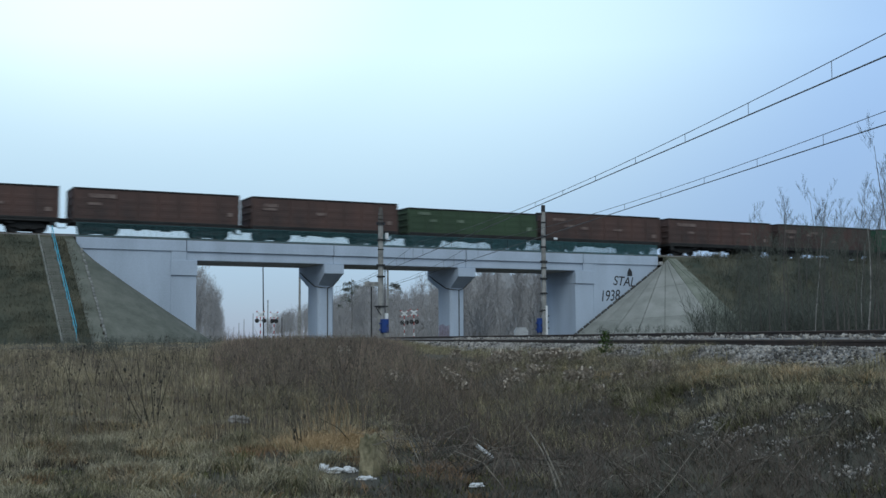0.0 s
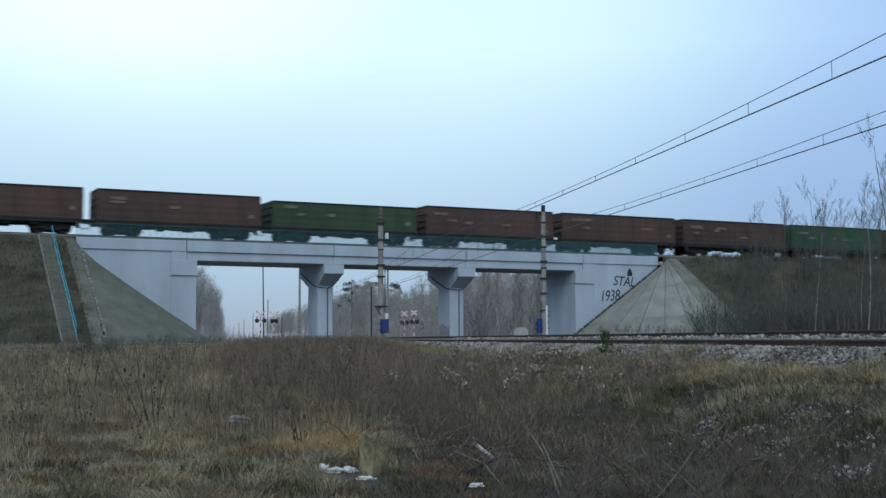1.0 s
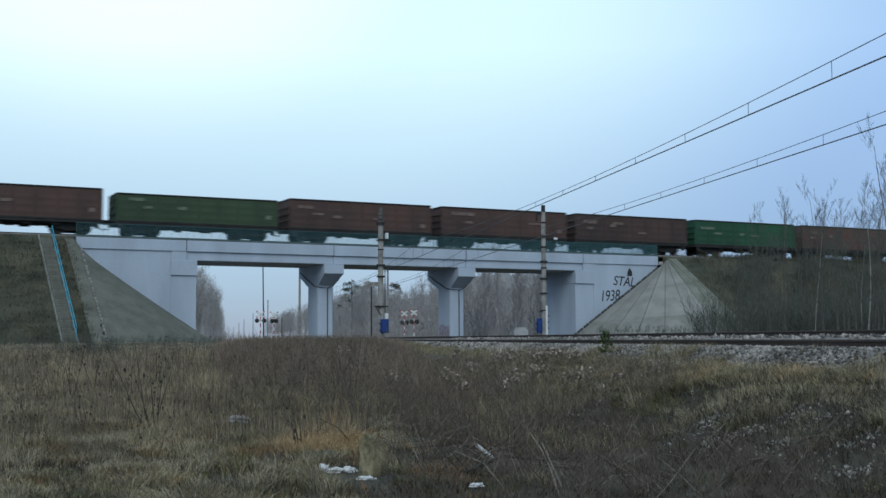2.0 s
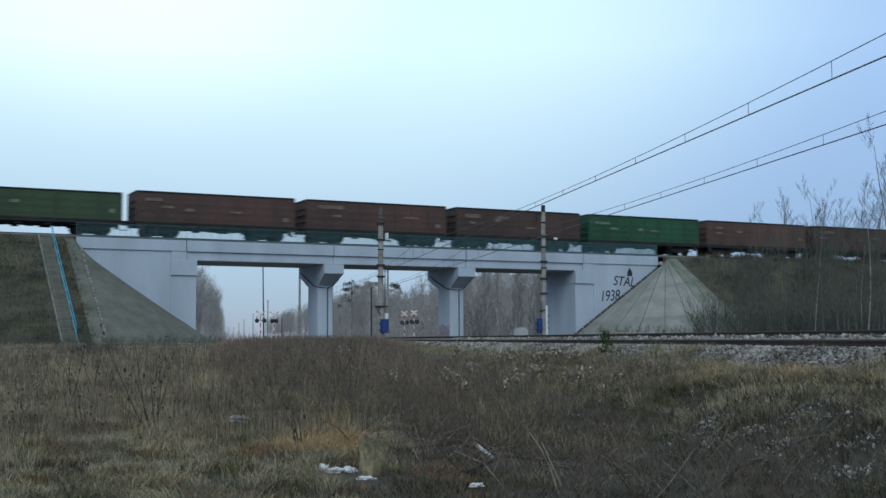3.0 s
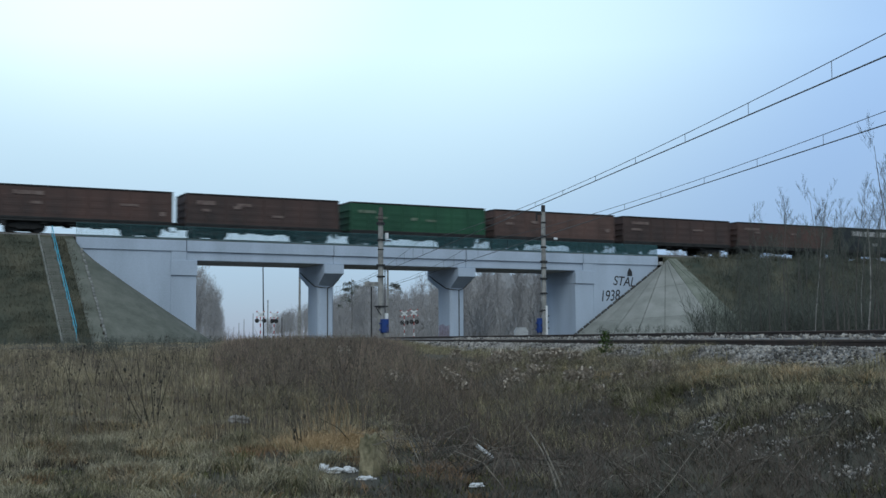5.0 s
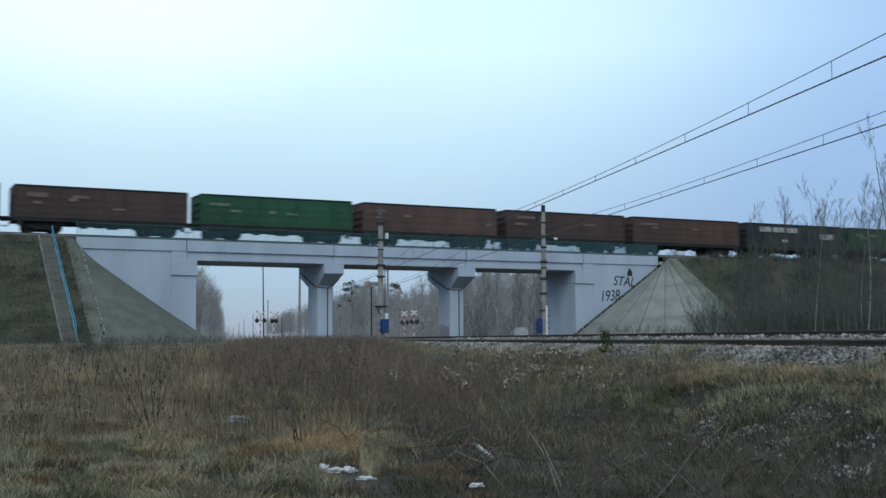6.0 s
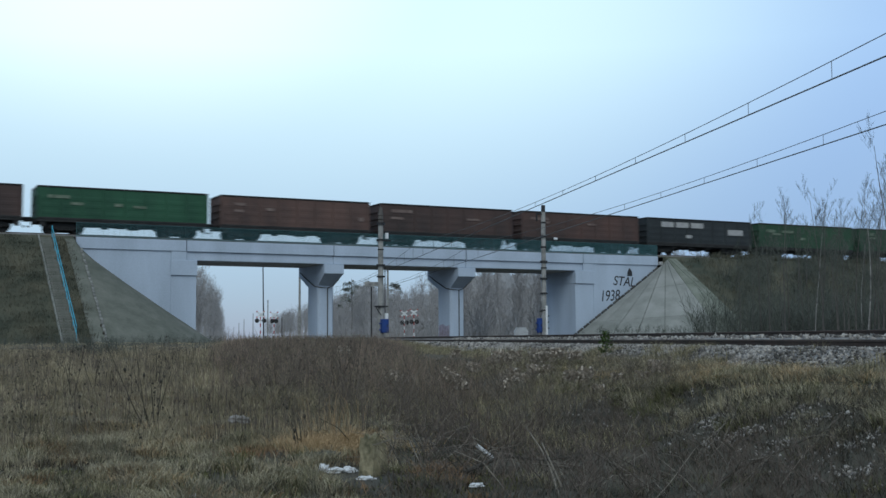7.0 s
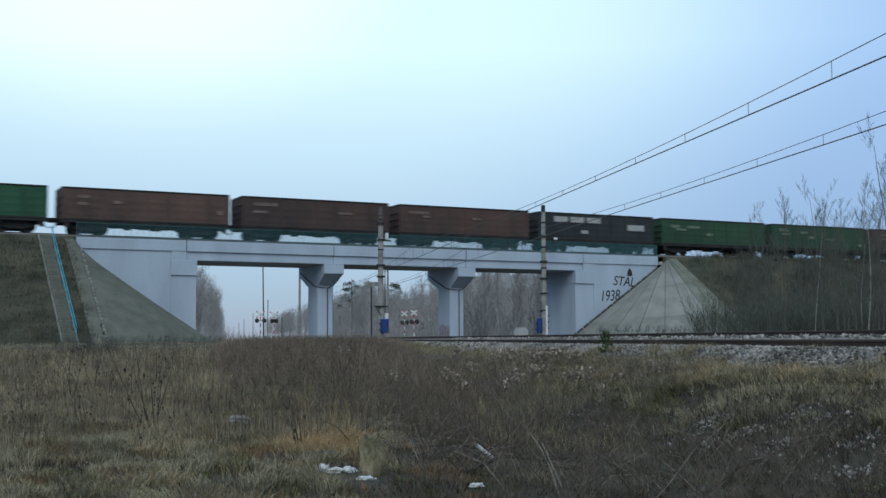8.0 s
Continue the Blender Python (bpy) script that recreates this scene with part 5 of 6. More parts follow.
tri_tufts("matted_grass", scatter(2300, 9.5, 27, rng, lambda x, y, d: patch(x, y, 1.1, 1) + 0.5 * patch(x, y, 0.4, 2) > -0.02 + 0.8 * bias(x, y)), STRAW, 0.135, 0.006, 46, 1.9, "matted straw-coloured dead grass lying on the field", "grass", rng, 0.085)
tri_tufts("ashen_grass", scatter(2300, 9.5, 27, rng, lambda x, y, d: patch(x, y, 0.9, 8) + 0.5 * patch(x, y, 0.35, 9) > 0.10 + 0.6 * bias(x, y)), ASH_STRAW, 0.165, 0.0054, 44, 1.8, "ash-grey tangled dead grass on the field", "grass", rng, 0.075)
tri_tufts("green_grass", scatter(480, 9.5, 26, rng, lambda x, y, d: patch(x, y, 0.8, 5) > 0.18 and (zone(x, y)[0] < -0.2 or zone(x, y)[0] > 0.4)), GREEN_GRASS, 0.13, 0.007, 40, 1.3, "low green winter grass among dead straw", "grass", rng, 0.08)
tri_tufts("moss_cushions", scatter(560, 9.5, 24, rng, lambda x, y, d: patch(x, y, 0.6, 15) > 0.22 and zone(x, y)[0] < 0.15), MOSS, 0.06, 0.012, 46, 0.9, "low cushions of olive moss between the grass", "moss", rng, 0.12)
tri_tufts("rusty_grass", scatter(520, 9.5, 26, rng, lambda x, y, d: patch(x, y, 0.7, 25) > 0.3 and zone(x, y)[0] < 0.1), RUSTY_GRASS, 0.13, 0.007, 40, 2.0, "rust-brown patches of collapsed grass", "grass", rng, 0.13)
tri_tufts("field_grass", scatter(3200, 28, 78, rng, lambda x, y, d: zone(x, y)[0] < -0.30 + 0.15 * patch(x, y, 3, 2), 0.3), FIELD_STRAW, 0.3, 0.011, 22, 0.85, "pale upright dead grass on the open field", "grass", rng, 0.26)
tri_tufts("near_field_grass", scatter(2300, 13, 32, rng, lambda x, y, d: zone(x, y)[0] < -0.28 + 0.2 * patch(x, y, 2, 2) and rng.random() < smooth(12, 24, d) and patch(x, y, 0.9, 12) > -0.2), FIELD_STRAW, 0.24, 0.006, 34, 0.95, "fine pale dead grass standing on the open field", "grass", rng, 0.16)
tri_tufts("short_field_grass", scatter(1700, 34, 77, rng, lambda x, y, d: zone(x, y)[0] < -0.25), FIELD_STRAW, 0.10, 0.015, 20, 1.3, "short cropped dead grass on the far field", "grass", rng, 0.3)
tri_tufts("upright_stalks", scatter(1500, 17, 60, rng, lambda x, y, d: zone(x, y)[0] < 0.1 and patch(x, y, 1.4, 35) > -0.1, 0.4), RUST_STEM, 0.55, 0.008, 14, 0.3, "thin upright reddish-brown dead stalks on the field", "grass", rng, 0.3)
tri_tufts("verge_grass", scatter(2300, 14, 46, rng, lambda x, y, d: 7.6 < side(x, y)[0] < 10.5 and patch(x, y, 0.9, 6) + 0.4 * patch(x, y, 0.3, 7) > 0.02, 0.3), ASH_STRAW, 0.15, 0.0062, 40, 2.0, "tawny dead grass on the slope below the track", "grass", rng, 0.1)
tri_tufts("verge_gold", scatter(150, 14, 40, rng, lambda x, y, d: 8.6 < side(x, y)[0] < 10.4 and patch(x, y, 1.2, 36) > 0.16, 0.3), GOLD, 0.19, 0.0065, 36, 2.1, "golden flattened grass on the slope below the track", "grass", rng, 0.18)
tri_tufts("verge_green", scatter(800, 14, 40, rng, lambda x, y, d: 7.4 < side(x, y)[0] < 10.2 and patch(x, y, 1.2, 16) > 0.12, 0.28), GREEN_GRASS, 0.13, 0.007, 40, 1.3, "dull green grass on the slope below the track", "grass", rng, 0.1)
tri_tufts("pale_stalks", scatter(1900, 27, 62, rng, lambda x, y, d: -0.5 < zone(x, y)[0] < 0.05 and patch(x, y, 1.8, 37) > -0.1, 0.45), PINK_STRAW, 0.62, 0.012, 12, 0.35, "tall pinkish dead stalks above the thicket", "grass", rng, 0.3)
tri_tufts("thicket_grass", scatter(2400, 19, 64, rng, lambda x, y, d: zone(x, y)[0] > -0.55 and side(x, y)[0] < 10 and patch(x, y, 2.0, 41) > -0.2, 0.33), STRAW, 0.30, 0.010, 26, 1.1, "dead grass under the brown weeds", "grass", rng, 0.25)
tri_tufts("olive_tussocks", scatter(280, 9.5, 30, rng, lambda x, y, d: patch(x, y, 0.7, 71) > 0.22 and zone(x, y)[0] < 0.0), GREEN_GRASS, 0.17, 0.006, 48, 1.5, "olive tussocks of half-dead grass", "grass", rng, 0.08)
tri_tufts("tawny_patches", scatter(300, 12, 30, rng, lambda x, y, d: patch(x, y, 0.8, 81) > 0.3 and zone(x, y)[0] < -0.1), GOLD, 0.13, 0.006, 46, 2.0, "tawny patches of flattened dry grass", "grass", rng, 0.15)
creep = []
while len(creep) < 420:
    q, s = rng.uniform(10.3, 11.7), rng.uniform(9, 50)
    x, y = along(q, s)
    if patch(x, y, 1.6, 91) > 0.08 + 0.25 * smooth(18, 40, s):
        creep.append((x, y, 0.98 + 0.28 * smooth(10.6, 11.3, q)))
tri_tufts("ballast_grass", creep, STRAW, 0.22, 0.008, 30, 1.1, "dead grass creeping over the ballast edge", "grass", rng, 0.15)

tri_tufts("leaf_litter", scatter(3400, 9.5, 24, rng, lambda x, y, d: zone(x, y)[0] > -0.25 or patch(x, y, 1.1, 1) < 0.05, stony=True), DEBRIS, 0.07, 0.013, 22, 2.6, "rotting brown leaf and stem litter on the soil", "leaf litter", rng, 0.22)

edge = []
while len(edge) < 1300:
    q, s = rng.uniform(8.0, 11.3), rng.uniform(36, 90)
    x, y = along(q, s)
    if patch(x, y, 2.0, 92) > -0.25:
        edge.append((x, y, max(ground_z(x, y), 0.95 + 0.2 * smooth(10.4, 11.2, q))))
tri_tufts("ballast_side_grass", edge, STRAW, 0.17, 0.012, 20, 1.2, "brown dead grass along the far ballast edge", "grass", rng, 0.25)

# golden clump in the middle of the field
gold = [(x, y, ground_z(x, y)) for x, y in ((6.02 + rng.normal(0, 0.33), 15.35 + rng.normal(0, 0.28)) for _ in range(150))]
tri_tufts("golden_grass", gold, GOLD, 0.27, 0.0065, 60, 1.7, "golden tussock of dry grass", "grass", rng, 0.12)
gold = [(x, y, ground_z(x, y)) for x, y in ((6.5 + rng.normal(0, 0.3), 16.4 + rng.normal(0, 0.25)) for _ in range(14))]
tri_tufts("tall_golden_grass", gold, GOLD, 0.62, 0.006, 8, 0.55, "tall golden dry grass stalks", "grass", rng, 0.1)

tall = weed_variants(100, 8, 0.85, 3, 0.006, 2.2)
fine = weed_variants(130, 8, 0.75, 4, 0.005, 0)
foot = weed_variants(190, 6, 0.8, 5, 0.013, 1.2)
plant("brown_weeds", scatter(1700, 16, 62, rng, in_thicket), tall, WEED, "dense dark brown thicket of dead weed stalks", "weeds", 1, 0.6, 1.15)
plant("reddish_brambles", scatter(1500, 16, 60, rng, in_thicket), fine, RUST_STEM, "reddish-brown bramble stems tangled on the field", "brambles", 2, 0.6, 1.2)
plant("field_weeds", scatter(420, 14, 70, rng, lambda x, y, d: zone(x, y)[0] < -0.25 and patch(x, y, 4, 3) > -0.1), tall, WEED, "dark dead weed stalks standing in pale grass", "weeds", 3, 0.5, 1.1)
plant("bank_foot_weeds", [(x, y, ground_z(x, y)) for x, y in ((rng.uniform(4, 24), rng.uniform(66, 77.5)) for _ in range(520))], foot, TWIG, "dark brown weeds along the embankment foot", "weeds", 4, 0.25, 0.6, True)
plant("ditch_brambles", scatter(230, 10, 20, rng, lambda x, y, d: zone(x, y)[0] > -0.05 and side(x, y)[0] < 8 and patch(x, y, 1.3, 33) > -0.1), fine, RUST_STEM, "tangled dark bramble stems in the ditch", "brambles", 5, 0.35, 0.8)
rng_near = np.random.default_rng(77)
plant("near_brambles", scatter(520, 10, 24, rng_near, lambda x, y, d: zone(x, y)[0] > -0.12 and side(x, y)[0] < 6.9 and patch(x, y, 1.6, 43) > -0.05), fine, RUST_STEM, "reddish-brown bramble tangle over the dark ditch", "brambles", 15, 0.45, 0.95)
plant("verge_weeds", scatter(190, 14, 50, rng, lambda x, y, d: 5 < side(x, y)[0] < 10.5), fine, WEED, "thin brown weed stalks on the track slope", "weeds", 6, 0.4, 0.8)


plant("dark_seed_weeds", scatter(260, 15, 52, rng, lambda x, y, d: zone(x, y)[0] < -0.1 and patch(x, y, 2.2, 53) > 0.0), weed_variants(220, 6, 0.8, 2, 0.006, 3.2), DARK_STICK, "dark dead weeds with round seed heads", "weeds", 16, 0.6, 1.2)
plant("slope_brambles", scatter(320, 14, 34, rng, lambda x, y, d: 7.2 < side(x, y)[0] < 10.2 and patch(x, y, 1.1, 58) > 0.0), fine, RUST_STEM, "low bramble stems on the slope below the track", "brambles", 19, 0.2, 0.42)
plant("foot_thicket", [(x, y, ground_z(x, y)) for x, y in ((8.6 + rng.normal(0, 0.9), 46.0 + rng.normal(0, 1.6)) for _ in range(90))], foot, TWIG, "dark low bramble clump on the open field", "brambles", 14, 0.45, 0.8, True)
plant("low_twigs", scatter(420, 9.5, 24, rng, lambda x, y, d: zone(x, y)[0] < 0.0 and patch(x, y, 1.0, 57) > -0.05), fine, RUST_STEM, "low brown twiggy stems among the grass", "weeds", 18, 0.22, 0.5)
dark = weed_variants(160, 6, 0.4, 6, 0.006, 0)
plant("ditch_undergrowth", scatter(1300, 10, 24, rng, lambda x, y, d: zone(x, y)[0] > -0.15 and side(x, y)[0] < 8.2), dark, TWIG, "low dark tangle of dead stems in the ditch", "undergrowth", 9, 0.2, 0.55)


corner = [along(rng.uniform(6.3, 9.4), rng.uniform(10.5, 17)) for _ in range(420)]
plant("wet_ditch_stems", [(x, y, ground_z(x, y)) for x, y in corner], dark, DARK_STICK, "dark wet tangle of stems in the stony ditch", "undergrowth", 20, 0.3, 0.7)


# large dark weeds that stand out singly
def build_tall_weed(x, y, h, seed, lean):
    rr = random.Random(seed)
    sg = []
    for k in range(3):
        grow(rr, Vector((rr.uniform(-0.08, 0.08), rr.uniform(-0.08, 0.08), -0.05)), Vector((lean + rr.uniform(-0.25, 0.25), rr.uniform(-0.2, 0.2), 1)).normalized(), h * rr.uniform(0.8, 1.15), 0.013, 1, sg, 1, 0.1)
    t = thing("tall_weed", "tall dark dead weed stalk with curled seed heads", "weed", "single tall weeds on the field", at=pose(x, y, ground_z(x, y)))
    part("stalk", seg_mesh("stalk", seg_arrays(sg), DARK_STICK), DARK_STICK, t)
    b = Build()
    for p, e, r0, r1 in sg:
        if r1 < 0.0035 and rr.random() < 0.28:
            c = e
            w = rr.uniform(0.012, 0.028)
            b.add([c + Vector((w, 0, 0)), c + Vector((0, w, 0)), c - Vector((w, 0, 0)), c - Vector((0, w, 0)), c + Vector((0, 0, w * 1.5)), c - Vector((0, 0, w * 1.5))],
                  [(0, 1, 4), (1, 2, 4), (2, 3, 4), (3, 0, 4), (1, 0, 5), (2, 1, 5), (3, 2, 5), (0, 3, 5)])
    tagged(part("seed_tuft", b, DARK_STICK, t), kind="stuff")


for i, (x, y, h, lean) in enumerate(((4.4, 19.3, 1.5, -0.3), (4.6, 19.4, 1.25, 0.05), (3.5, 19.8, 0.6, -0.3), (4.3, 25.5, 1.0, 0.1), (4.9, 26.5, 1.05, -0.1), (6.6, 28.0, 1.0, 0.0), (5.55, 15.3, 0.62, 0.0), (9.3, 23.0, 1.2, 0.15), (9.9, 24.0, 1.1, -0.15), (10.6, 25.5, 1.1, 0.1), (7.6, 22.5, 0.9, -0.1))):
    build_tall_weed(x, y, h, 300 + i, lean)


def build_seed_plant(x, y, h, seed):
    """A pale fluffy plume on a thin stem."""
    rr = random.Random(seed)
    t = thing("fluffy_seed_head", "pale fluffy seed plume on a dead stem", "weed", "fluffy plumes among the weeds", at=pose(x, y, ground_z(x, y), rr.uniform(-8, 8), rr.uniform(-8, 8), 0))
    part("stem", Build().tube([(0, 0, -0.05), (0.02, 0, h * 0.5), (0, 0.02, h)], [0.007, 0.006, 0.004], 5), WEED, t)
    b = Build()
    wide = rr.uniform(0.12, 0.26)
    for i in range(130):
        a, w = rr.uniform(0, 6.28), wide * math.sqrt(rr.random())
        c = Vector((w * math.cos(a), w * math.sin(a), h + rr.uniform(-0.12, 0.1)))
        u = Vector((rr.uniform(-1, 1), rr.uniform(-1, 1), rr.uniform(-1, 1))).normalized() * 0.05
        v = u.cross(Vector((0.3, 0.5, 0.8))).normalized() * 0.032
        b.add([c - u, c + v, c + u, c - v], [(0, 1, 2), (0, 2, 3)])
    tagged(part("plume", b.mesh("plume", SEED, tidy=False), SEED, t), kind="stuff")


rr = random.Random(31)
for i in range(26):
    b, d = rr.gauss(0.13, 0.15), rr.uniform(24, 40)
    l = b * 0.3786 * d
    x, y = d * math.sin(BEAR) + l * math.cos(BEAR), d * math.cos(BEAR) - l * math.sin(BEAR)
    if side(x, y)[0] < 9.5:
        build_seed_plant(x, y, min(rr.uniform(0.45, 0.85), headroom(x, y, ground_z(x, y))), 500 + i)

for i in range(18):
    q, s = rr.uniform(7.3, 9.3), rr.uniform(23, 37)
    x, y = along(q, s)
    build_seed_plant(x, y, rr.uniform(0.18, 0.4), 700 + i)

# ---- scrub on the east bank ----
bushes = []
for i in range(5):
    rr = random.Random(80 + i)
    sg = []
    for k in range(7):
        grow(rr, Vector((rr.uniform(-0.4, 0.4), rr.uniform(-0.4, 0.4), -0.1)), Vector((rr.uniform(-0.45, 0.45), rr.uniform(-0.45, 0.45), 1)).normalized(), rr.uniform(1.4, 2.8), 0.022, 1, sg, 2)
    a, b, r0, r1 = seg_arrays(sg)
    bushes.append((a, b, np.maximum(r0, 0.009), np.maximum(r1, 0.007)))
spots = []
rr = random.Random(17)
while len(spots) < 480:
    x, y = rr.uniform(50, 112), rr.uniform(56, 88)
    b, d = zone(x, y)
    if side(x, y)[0] < 21.5 or b < 0.57 + (0.05 if y > 78 and x < 72 else 0) or b > 1.08:
        continue
    if rr.random() < smooth(0.9, 0.55, b) * 0.5 and d > 70:
        continue
    spots.append((x, y, bank_z(x, y)))
plant("bank_scrub", spots, bushes, TWIG, "leafless brown scrub along the foot of the bank", "scrub", 7, 0.6, 1.3)
spots = [s for s in [(rr.uniform(52, 73), rr.uniform(72, 80), 0) for _ in range(900)] if zone(s[0], s[1])[0] > 0.3 and side(s[0], s[1])[0] > 21]
spots = [(x, y, ground_z(x, y)) for x, y, _ in spots[:230]]
plant("cone_foot_weeds", spots, foot, TWIG, "thin brown weeds at the foot of the paved cone", "weeds", 8, 0.35, 0.85)
tri_tufts("bank_grass", [(x, y, bank_z(x, y)) for x, y in ((rng.uniform(69.5, 108), rng.uniform(76, 88.6)) for _ in range(2100))], BANK_BLADES, 0.4, 0.034, 12, 0.9, "rough dull grass on the embankment slope", "grass", rng, 0.35)
tri_tufts("bank_grass_west", [(x, y, emb_h(CREST_Y - y)) for x, y in ((rng.uniform(5, 12.0) if i % 6 else rng.uniform(13.15, 13.95), rng.uniform(76.5, 88.6)) for i in range(1900))], BANK_BLADES, 0.2, 0.025, 14, 1.2, "short dull turf on the embankment slope", "grass", rng, 0.3)


crest = []
while len(crest) < 900:
    x = rng.uniform(73, 118)
    if rng.random() < 0.25 + 0.75 * smooth(74, 82, x) and patch(x, 0, 1.5, 64) > -0.35:
        crest.append((x, rng.uniform(88.5, 89.6), 9.28))
tri_tufts("crest_grass", crest, BANK_BLADES, 0.55, 0.03, 14, 0.7, "rough dead grass along the bank's crest", "grass", rng, 0.2)


# ---- ballast stones and rubble ----
def stones(name, pts, size, mat, label, rng):
    # crooked eight-cornered splinters
    corner = np.array([(x, y, z) for x in (-0.7, 0.7) for y in (-0.7, 0.7) for z in (-0.7, 0.7)])
    tri = np.array([(0, 1, 3), (0, 3, 2), (4, 6, 7), (4, 7, 5), (0, 4, 5), (0, 5, 1), (2, 3, 7), (2, 7, 6), (0, 2, 6), (0, 6, 4), (1, 5, 7), (1, 7, 3)])
    n = len(pts)
    v = corner[None] * rng.uniform(0.35, 1.45, (n, 8, 1)) * rng.uniform(0.5, 1.4, (n, 1, 3))
    a = rng.uniform(0, 6.28, n)
    c, s = np.cos(a), np.sin(a)
    x = v[:, :, 0] * c[:, None] - v[:, :, 1] * s[:, None]
    y = v[:, :, 0] * s[:, None] + v[:, :, 1] * c[:, None]
    tilt = rng.uniform(-0.9, 0.9, n)[:, None]
    x, zt = x * np.cos(tilt) - v[:, :, 2] * np.sin(tilt), x * np.sin(tilt) + v[:, :, 2] * np.cos(tilt)
    v = np.stack([x, y, zt], 2) * (size * rng.uniform(0.6, 1.5, n))[:, None, None] / 2 + np.array(pts)[:, None, :]
    me = bpy.data.meshes.new(name)
    me.vertices.add(n * 8)
    me.vertices.foreach_set("co", v.ravel())
    f = (np.arange(n)[:, None, None] * 8 + tri[None]).reshape(-1, 3)
    me.loops.add(len(f) * 3)
    me.loops.foreach_set("vertex_index", f.ravel())
    me.polygons.add(len(f))
    me.polygons.foreach_set("loop_start", np.arange(len(f)) * 3)
    me.update(calc_edges=True)
    me.materials.append(mat)
    return tagged(new(name, me), label, "stones", kind="stuff")


def shoulder(n, q0, s0, s1, z):
    out = []
    top = z - 0.2
    for _ in range(n):
        s = rng.uniform(s0, s1)
        u = rng.uniform(-2.5, -1.0) if rng.random() < 0.8 else rng.uniform(-1.0, 0.9)
        zz = top if u > -1.65 else max(top - 0.12 - (-1.9 - u) / 1.5 if u < -1.9 else top - 0.12 * (-1.65 - u) / 0.25, 0.88)
        x, y = along(q0 + u, s)
        out.append((x, y, zz + rng.uniform(-0.01, 0.04)))
    return out


stones("ballast_stones", shoulder(24000, TRACKS[0][0], 11, 52, TRACKS[0][1]), 0.056, BALLAST, "pale grey crushed stone ballast along the track", rng)
stones("ballast_stones_beyond", shoulder(4000, TRACKS[0][0], 50, 92, TRACKS[0][1]) + shoulder(4500, TRACKS[1][0], 12, 80, TRACKS[1][1]), 0.10, BALLAST, "pale grey crushed stone ballast along the track", rng)
rub = []
while len(rub) < 2600:
    x, y = along(rng.uniform(6.7, 9.2), rng.uniform(11, 24))
    if in_rubble(x, y) or rng.random() < 0.10:
        rub.append((x, y, ground_z(x, y) + rng.uniform(-0.01, 0.05)))
stones("ditch_rubble", rub, 0.034, BALLAST, "pale rubble stones spilt down the ditch side", rng)


# ---- loose things lying about ----
def lumpy(b_size, seed, sub=3):
    """A rounded lumpy body of the given half sizes, flat underneath."""
    bm = bmesh.new()
    bmesh.ops.create_icosphere(bm, subdivisions=sub, radius=1)
    for v in bm.verts:
        n = 1 + 0.5 * noise.noise(v.co * 1.9 + Vector((seed, 0, 0))) + 0.35 * noise.noise(v.co * 5 + Vector((0, seed, 0)))
        v.co = Vector((v.co.x * b_size[0] * n, v.co.y * b_size[1] * n, max(v.co.z, -0.25) * b_size[2] * n))
    me = bpy.data.meshes.new("lump")
    bm.to_mesh(me)
    bm.free()
    return me


def lay(name, me, mat, x, y, lift, turn, label, category, group=""):
    me.materials.append(mat)
    ob = new(name, me)
    ob.matrix_basis = pose(x, y, ground_z(x, y) + lift, 0, 0, turn)
    return tagged(ob, label, category, group)


lay("plastic_sheet", lumpy((0.15, 0.09, 0.045), 3.3), LITTER, 5.36, 13.5, 0.05, 20, "crumpled white plastic sheet lying in dead grass", "litter", "white litter on the field")
lay("plastic_scrap", lumpy((0.10, 0.05, 0.05), 4.7), LITTER, 5.52, 13.42, 0.05, -50, "torn white plastic scrap lying in dead grass", "litter", "white litter on the field")
lay("plastic_scrap", lumpy((0.07, 0.06, 0.06), 6.1), LITTER, 5.24, 13.56, 0.07, 70, "torn white plastic scrap lying in dead grass", "litter", "white litter on the field")
lay("plastic_scrap", lumpy((0.10, 0.05, 0.03), 7.9), LITTER, 5.2, 12.15, 0.04, -30, "small torn white plastic scrap in dead grass", "litter", "white litter on the field")
lay("plastic_scrap", lumpy((0.09, 0.05, 0.03), 9), LITTER, 5.95, 10.95, 0.06, 10, "small torn white plastic scrap in dead grass", "litter", "white litter on the field")
lay("plastic_scrap", lumpy((0.06, 0.04, 0.03), 11), LITTER, 3.1, 11.6, 0.08, 40, "small torn white plastic scrap in dead grass", "litter", "white litter on the field")
lay("pale_stone", lumpy((0.17, 0.12, 0.09), 5), BALLAST, 5.72, 18.6, 0.12, 0, "pale grey field stone half sunk in grass", "stone")

bm = bmesh.new()
bmesh.ops.create_cube(bm, size=2)
bmesh.ops.subdivide_edges(bm, edges=bm.edges[:], cuts=9, use_grid_fill=True)
for v in bm.verts:
    # squared-off upright stub, its corners worn and its top chipped hollow
    c = Vector([k - 0.16 * k ** 7 for k in v.co])
    n = 1 + 0.13 * noise.noise(c * 1.4) + 0.08 * noise.noise(c * 4) + 0.05 * noise.noise(c * 9)
    chip = 0.09 * noise.noise(c * 2.2 + Vector((3, 0, 0))) - 0.09 * smooth(0.7, 0.1, math.hypot(c.x - 0.35, c.y + 0.4)) if c.z > 0.7 else 0
    v.co = Vector((c.x * (0.145 - 0.02 * c.z) * n, c.y * 0.13 * n, 0.2 + c.z * 0.27 + chip))
stump = bpy.data.meshes.new("stump")
bm.to_mesh(stump)
bm.free()
lay("stump", stump, MOSSY, 5.55, 12.75, 0.03, 25, "weathered mossy stub post standing in the grass", "stub post")
rs = random.Random(44)
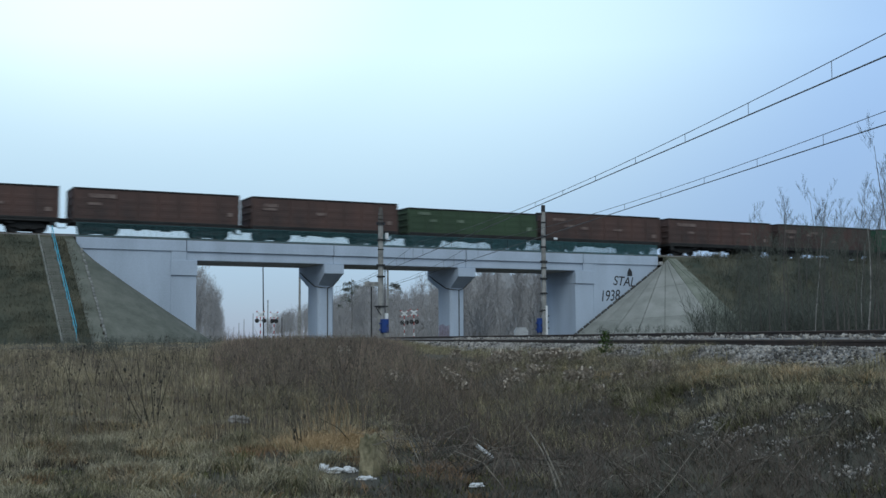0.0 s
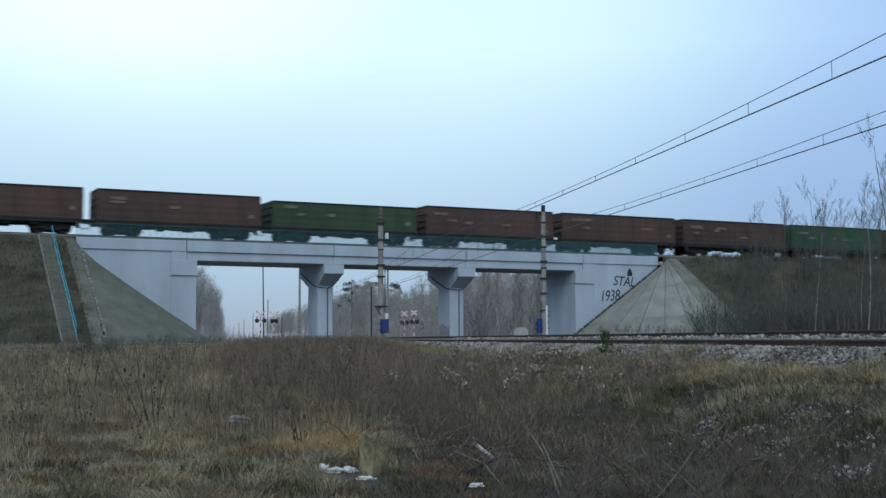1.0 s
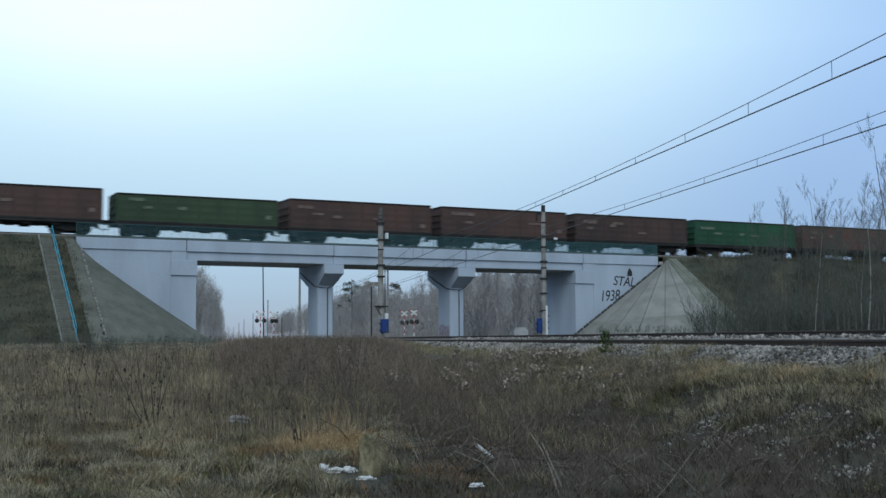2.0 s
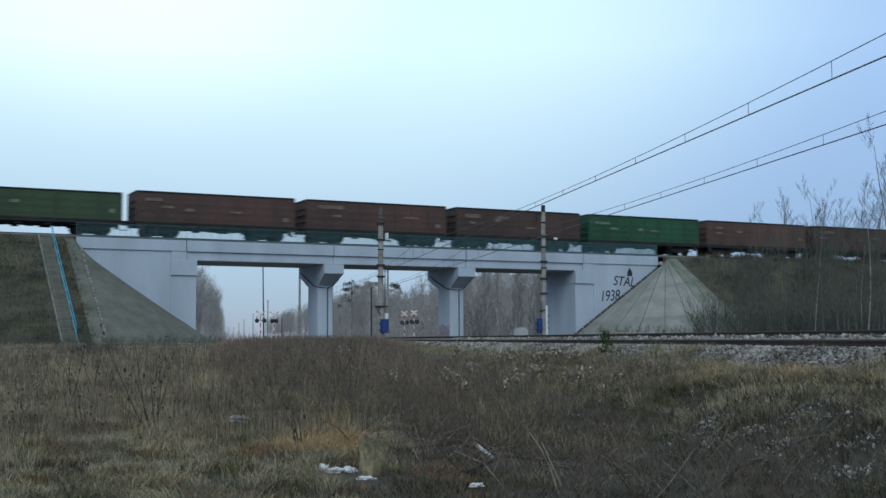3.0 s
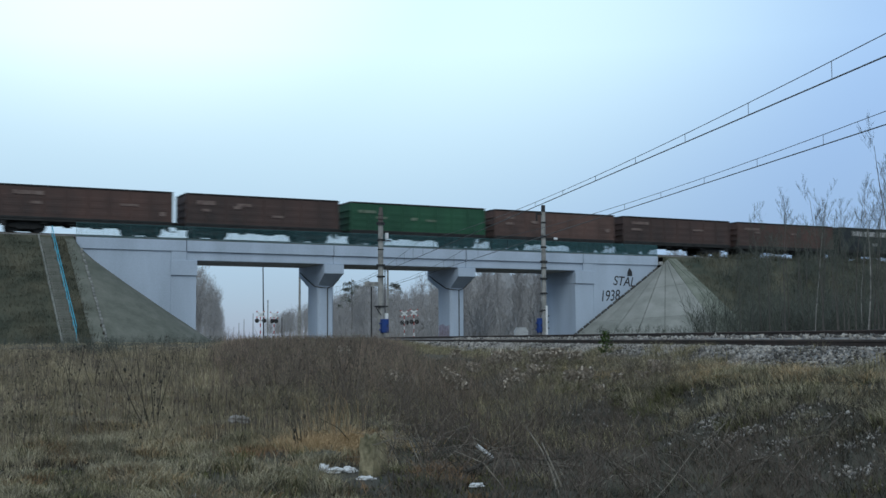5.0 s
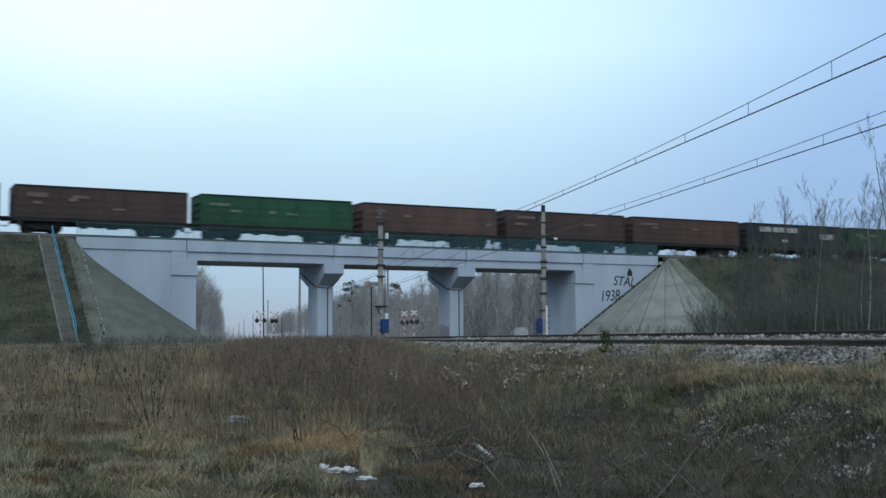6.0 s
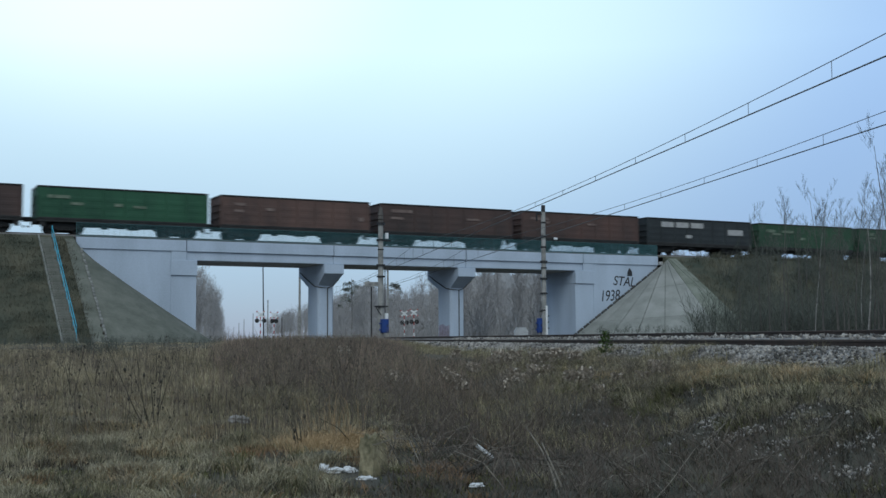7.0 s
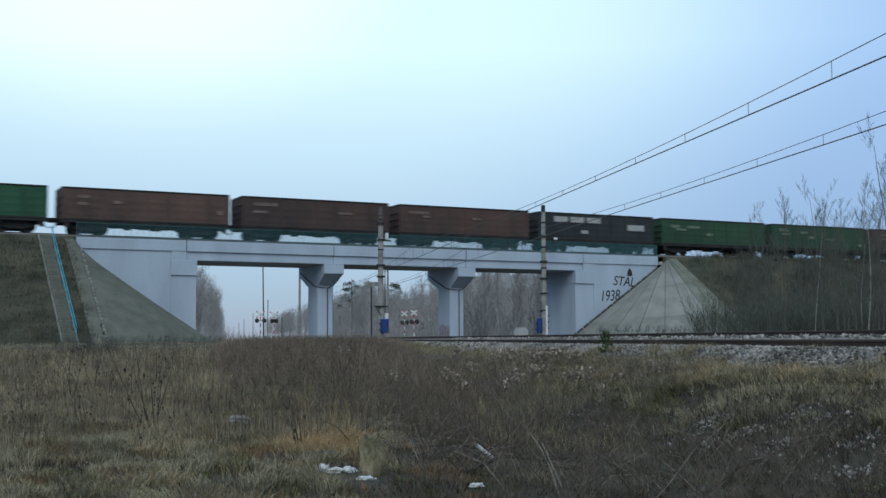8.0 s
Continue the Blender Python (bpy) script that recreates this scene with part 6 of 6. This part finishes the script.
for i in range(9):
    x, y = 5.38 + rs.gauss(0, 0.14), 13.45 + rs.gauss(0, 0.12)
    lay("plastic_scrap", lumpy((rs.uniform(0.02, 0.05), rs.uniform(0.02, 0.04), rs.uniform(0.015, 0.03)), 20 + i * 1.7, 2), LITTER, x, y, 0.06, rs.uniform(0, 360), "torn white plastic scrap lying in dead grass", "litter", "white litter on the field")

pp = thing("broken_pipe", "short broken white pipe leaning in the brambles", "pipe", at=pose(7.9, 14.3, ground_z(7.9, 14.3) + 0.12, 0, 0, 0))
part("tube", Build().tube([(-0.14, 0.05, 0.2), (0.12, -0.05, -0.02)], 0.026, 10), LITTER, pp)
part("end_ring", Build().tube([(-0.145, 0.052, 0.204), (-0.115, 0.04, 0.18)], 0.031, 10), PALE_STICK, pp)


def stick(name, pts, r, mat, label):
    b = Build()
    n = len(pts)
    b.tube([(x, y, ground_z(x, y) + z) for x, y, z in pts], [r * (1 - 0.6 * i / (n - 1)) for i in range(n)], 6)
    return tagged(part(name, b, mat), label, "stick", "fallen sticks in the ditch")


stick("dead_branch", [(7.0, 11.0, 0.05), (7.06, 11.25, 0.24), (7.08, 11.5, 0.42), (7.02, 11.75, 0.68)], 0.014, PALE_STICK, "bleached dead branch lying in brambles")
stick("dead_branch", [(7.1, 11.1, 0.12), (7.08, 11.4, 0.42), (7.15, 11.6, 0.5)], 0.012, PALE_STICK, "bleached dead branch lying in brambles")
stick("dead_branch", [(6.2, 11.7, 0.12), (7.0, 12.2, 0.3), (7.9, 12.8, 0.34), (9.2, 13.5, 0.4)], 0.024, DARK_STICK, "dark wet fallen branch across the ditch")
stick("dead_branch", [(9.2, 11.25, 0.1), (9.9, 11.45, 0.2), (10.5, 11.55, 0.18), (11.2, 11.65, 0.16), (11.8, 11.6, 0.12)], 0.028, DARK_STICK, "dark wet fallen branch across the ditch")
stick("dead_branch", [(9.9, 11.45, 0.2), (9.98, 11.6, 0.42), (9.86, 11.7, 0.6), (9.9, 11.75, 0.7)], 0.014, DARK_STICK, "dark wet fallen branch across the ditch")
for i in range(150):
    x, y = (rr.uniform(5.8, 12.0), rr.uniform(10.3, 15.5)) if i < 90 else (rr.uniform(5.9, 8.6), rr.uniform(10.8, 14.2))
    if side(x, y)[0] > 8:
        continue
    a, l = rr.uniform(0, 6.28), rr.uniform(0.3, 1.0)
    stick("dead_stalk", [(x, y, 0.05), (x + 0.4 * l * math.cos(a), y + 0.4 * l * math.sin(a), 0.2 + rr.uniform(0, 0.2)), (x + l * math.cos(a), y + l * math.sin(a), 0.25 + rr.uniform(-0.05, 0.4))], rr.uniform(0.004, 0.009), PALE_STICK if i % 2 else DARK_STICK, "thin dead stalk leaning among brambles")

# little pine by the rails
x, y = along(10.55, 31.8)
sp = thing("pine_seedling", "small green pine seedling at the ballast edge", "shrub", at=pose(x, y, 1.12) @ Matrix.Diagonal((1.25, 1.25, 1.2, 1)))
part("stem", Build().tube([(0, 0, -0.1), (0, 0, 0.5)], [0.012, 0.005], 5), BARK, sp)
b = Build()
for i in range(220):
    z = rr.uniform(0.05, 0.55)
    w = 0.24 * (1 - z / 0.7)
    a, r = rr.uniform(0, 6.28), w * math.sqrt(rr.random())
    c = Vector((r * math.cos(a), r * math.sin(a), z))
    u = Vector((math.cos(a), math.sin(a), 0.8)).normalized() * 0.07
    v = u.cross(Vector((0, 0.3, 1))).normalized() * 0.022
    b.add([c - v, c + v, c + u], [(0, 1, 2)])
part("needles", b.mesh("needles", PINE, tidy=False), PINE, sp)


# ---- everything that moves ----
def motions():
    # time and how far the train is ahead of or behind even running
    drift = ((0.0, -0.1), (0.5, 0.0), (1.0, 0.05), (1.5, 0.05), (3.0, -0.25), (3.5, 0.0), (4.0, -0.05), (4.5, 0.35), (6.0, 0.0), (6.5, 0.05), (7.0, 0.0), (7.5, 0.2), (8.0, 0.15))
    for wg, k in WAGONS:
        walk(wg, [(t, pose(JOINT0 + k * PITCH - SPEED * t + d, TRACK_Y, RAIL_Z)) for t, d in drift])

    # rolling wheels: a turn of the wheel for each 3.0 m run
    for ws, dx in WHEELSETS:
        walk(ws, [(i / FPS, pose(dx, 0, 0.478, 0, -math.degrees(SPEED * i / FPS / 0.478), 0)) for i in range(0, 8 * FPS + 1)])


motions()
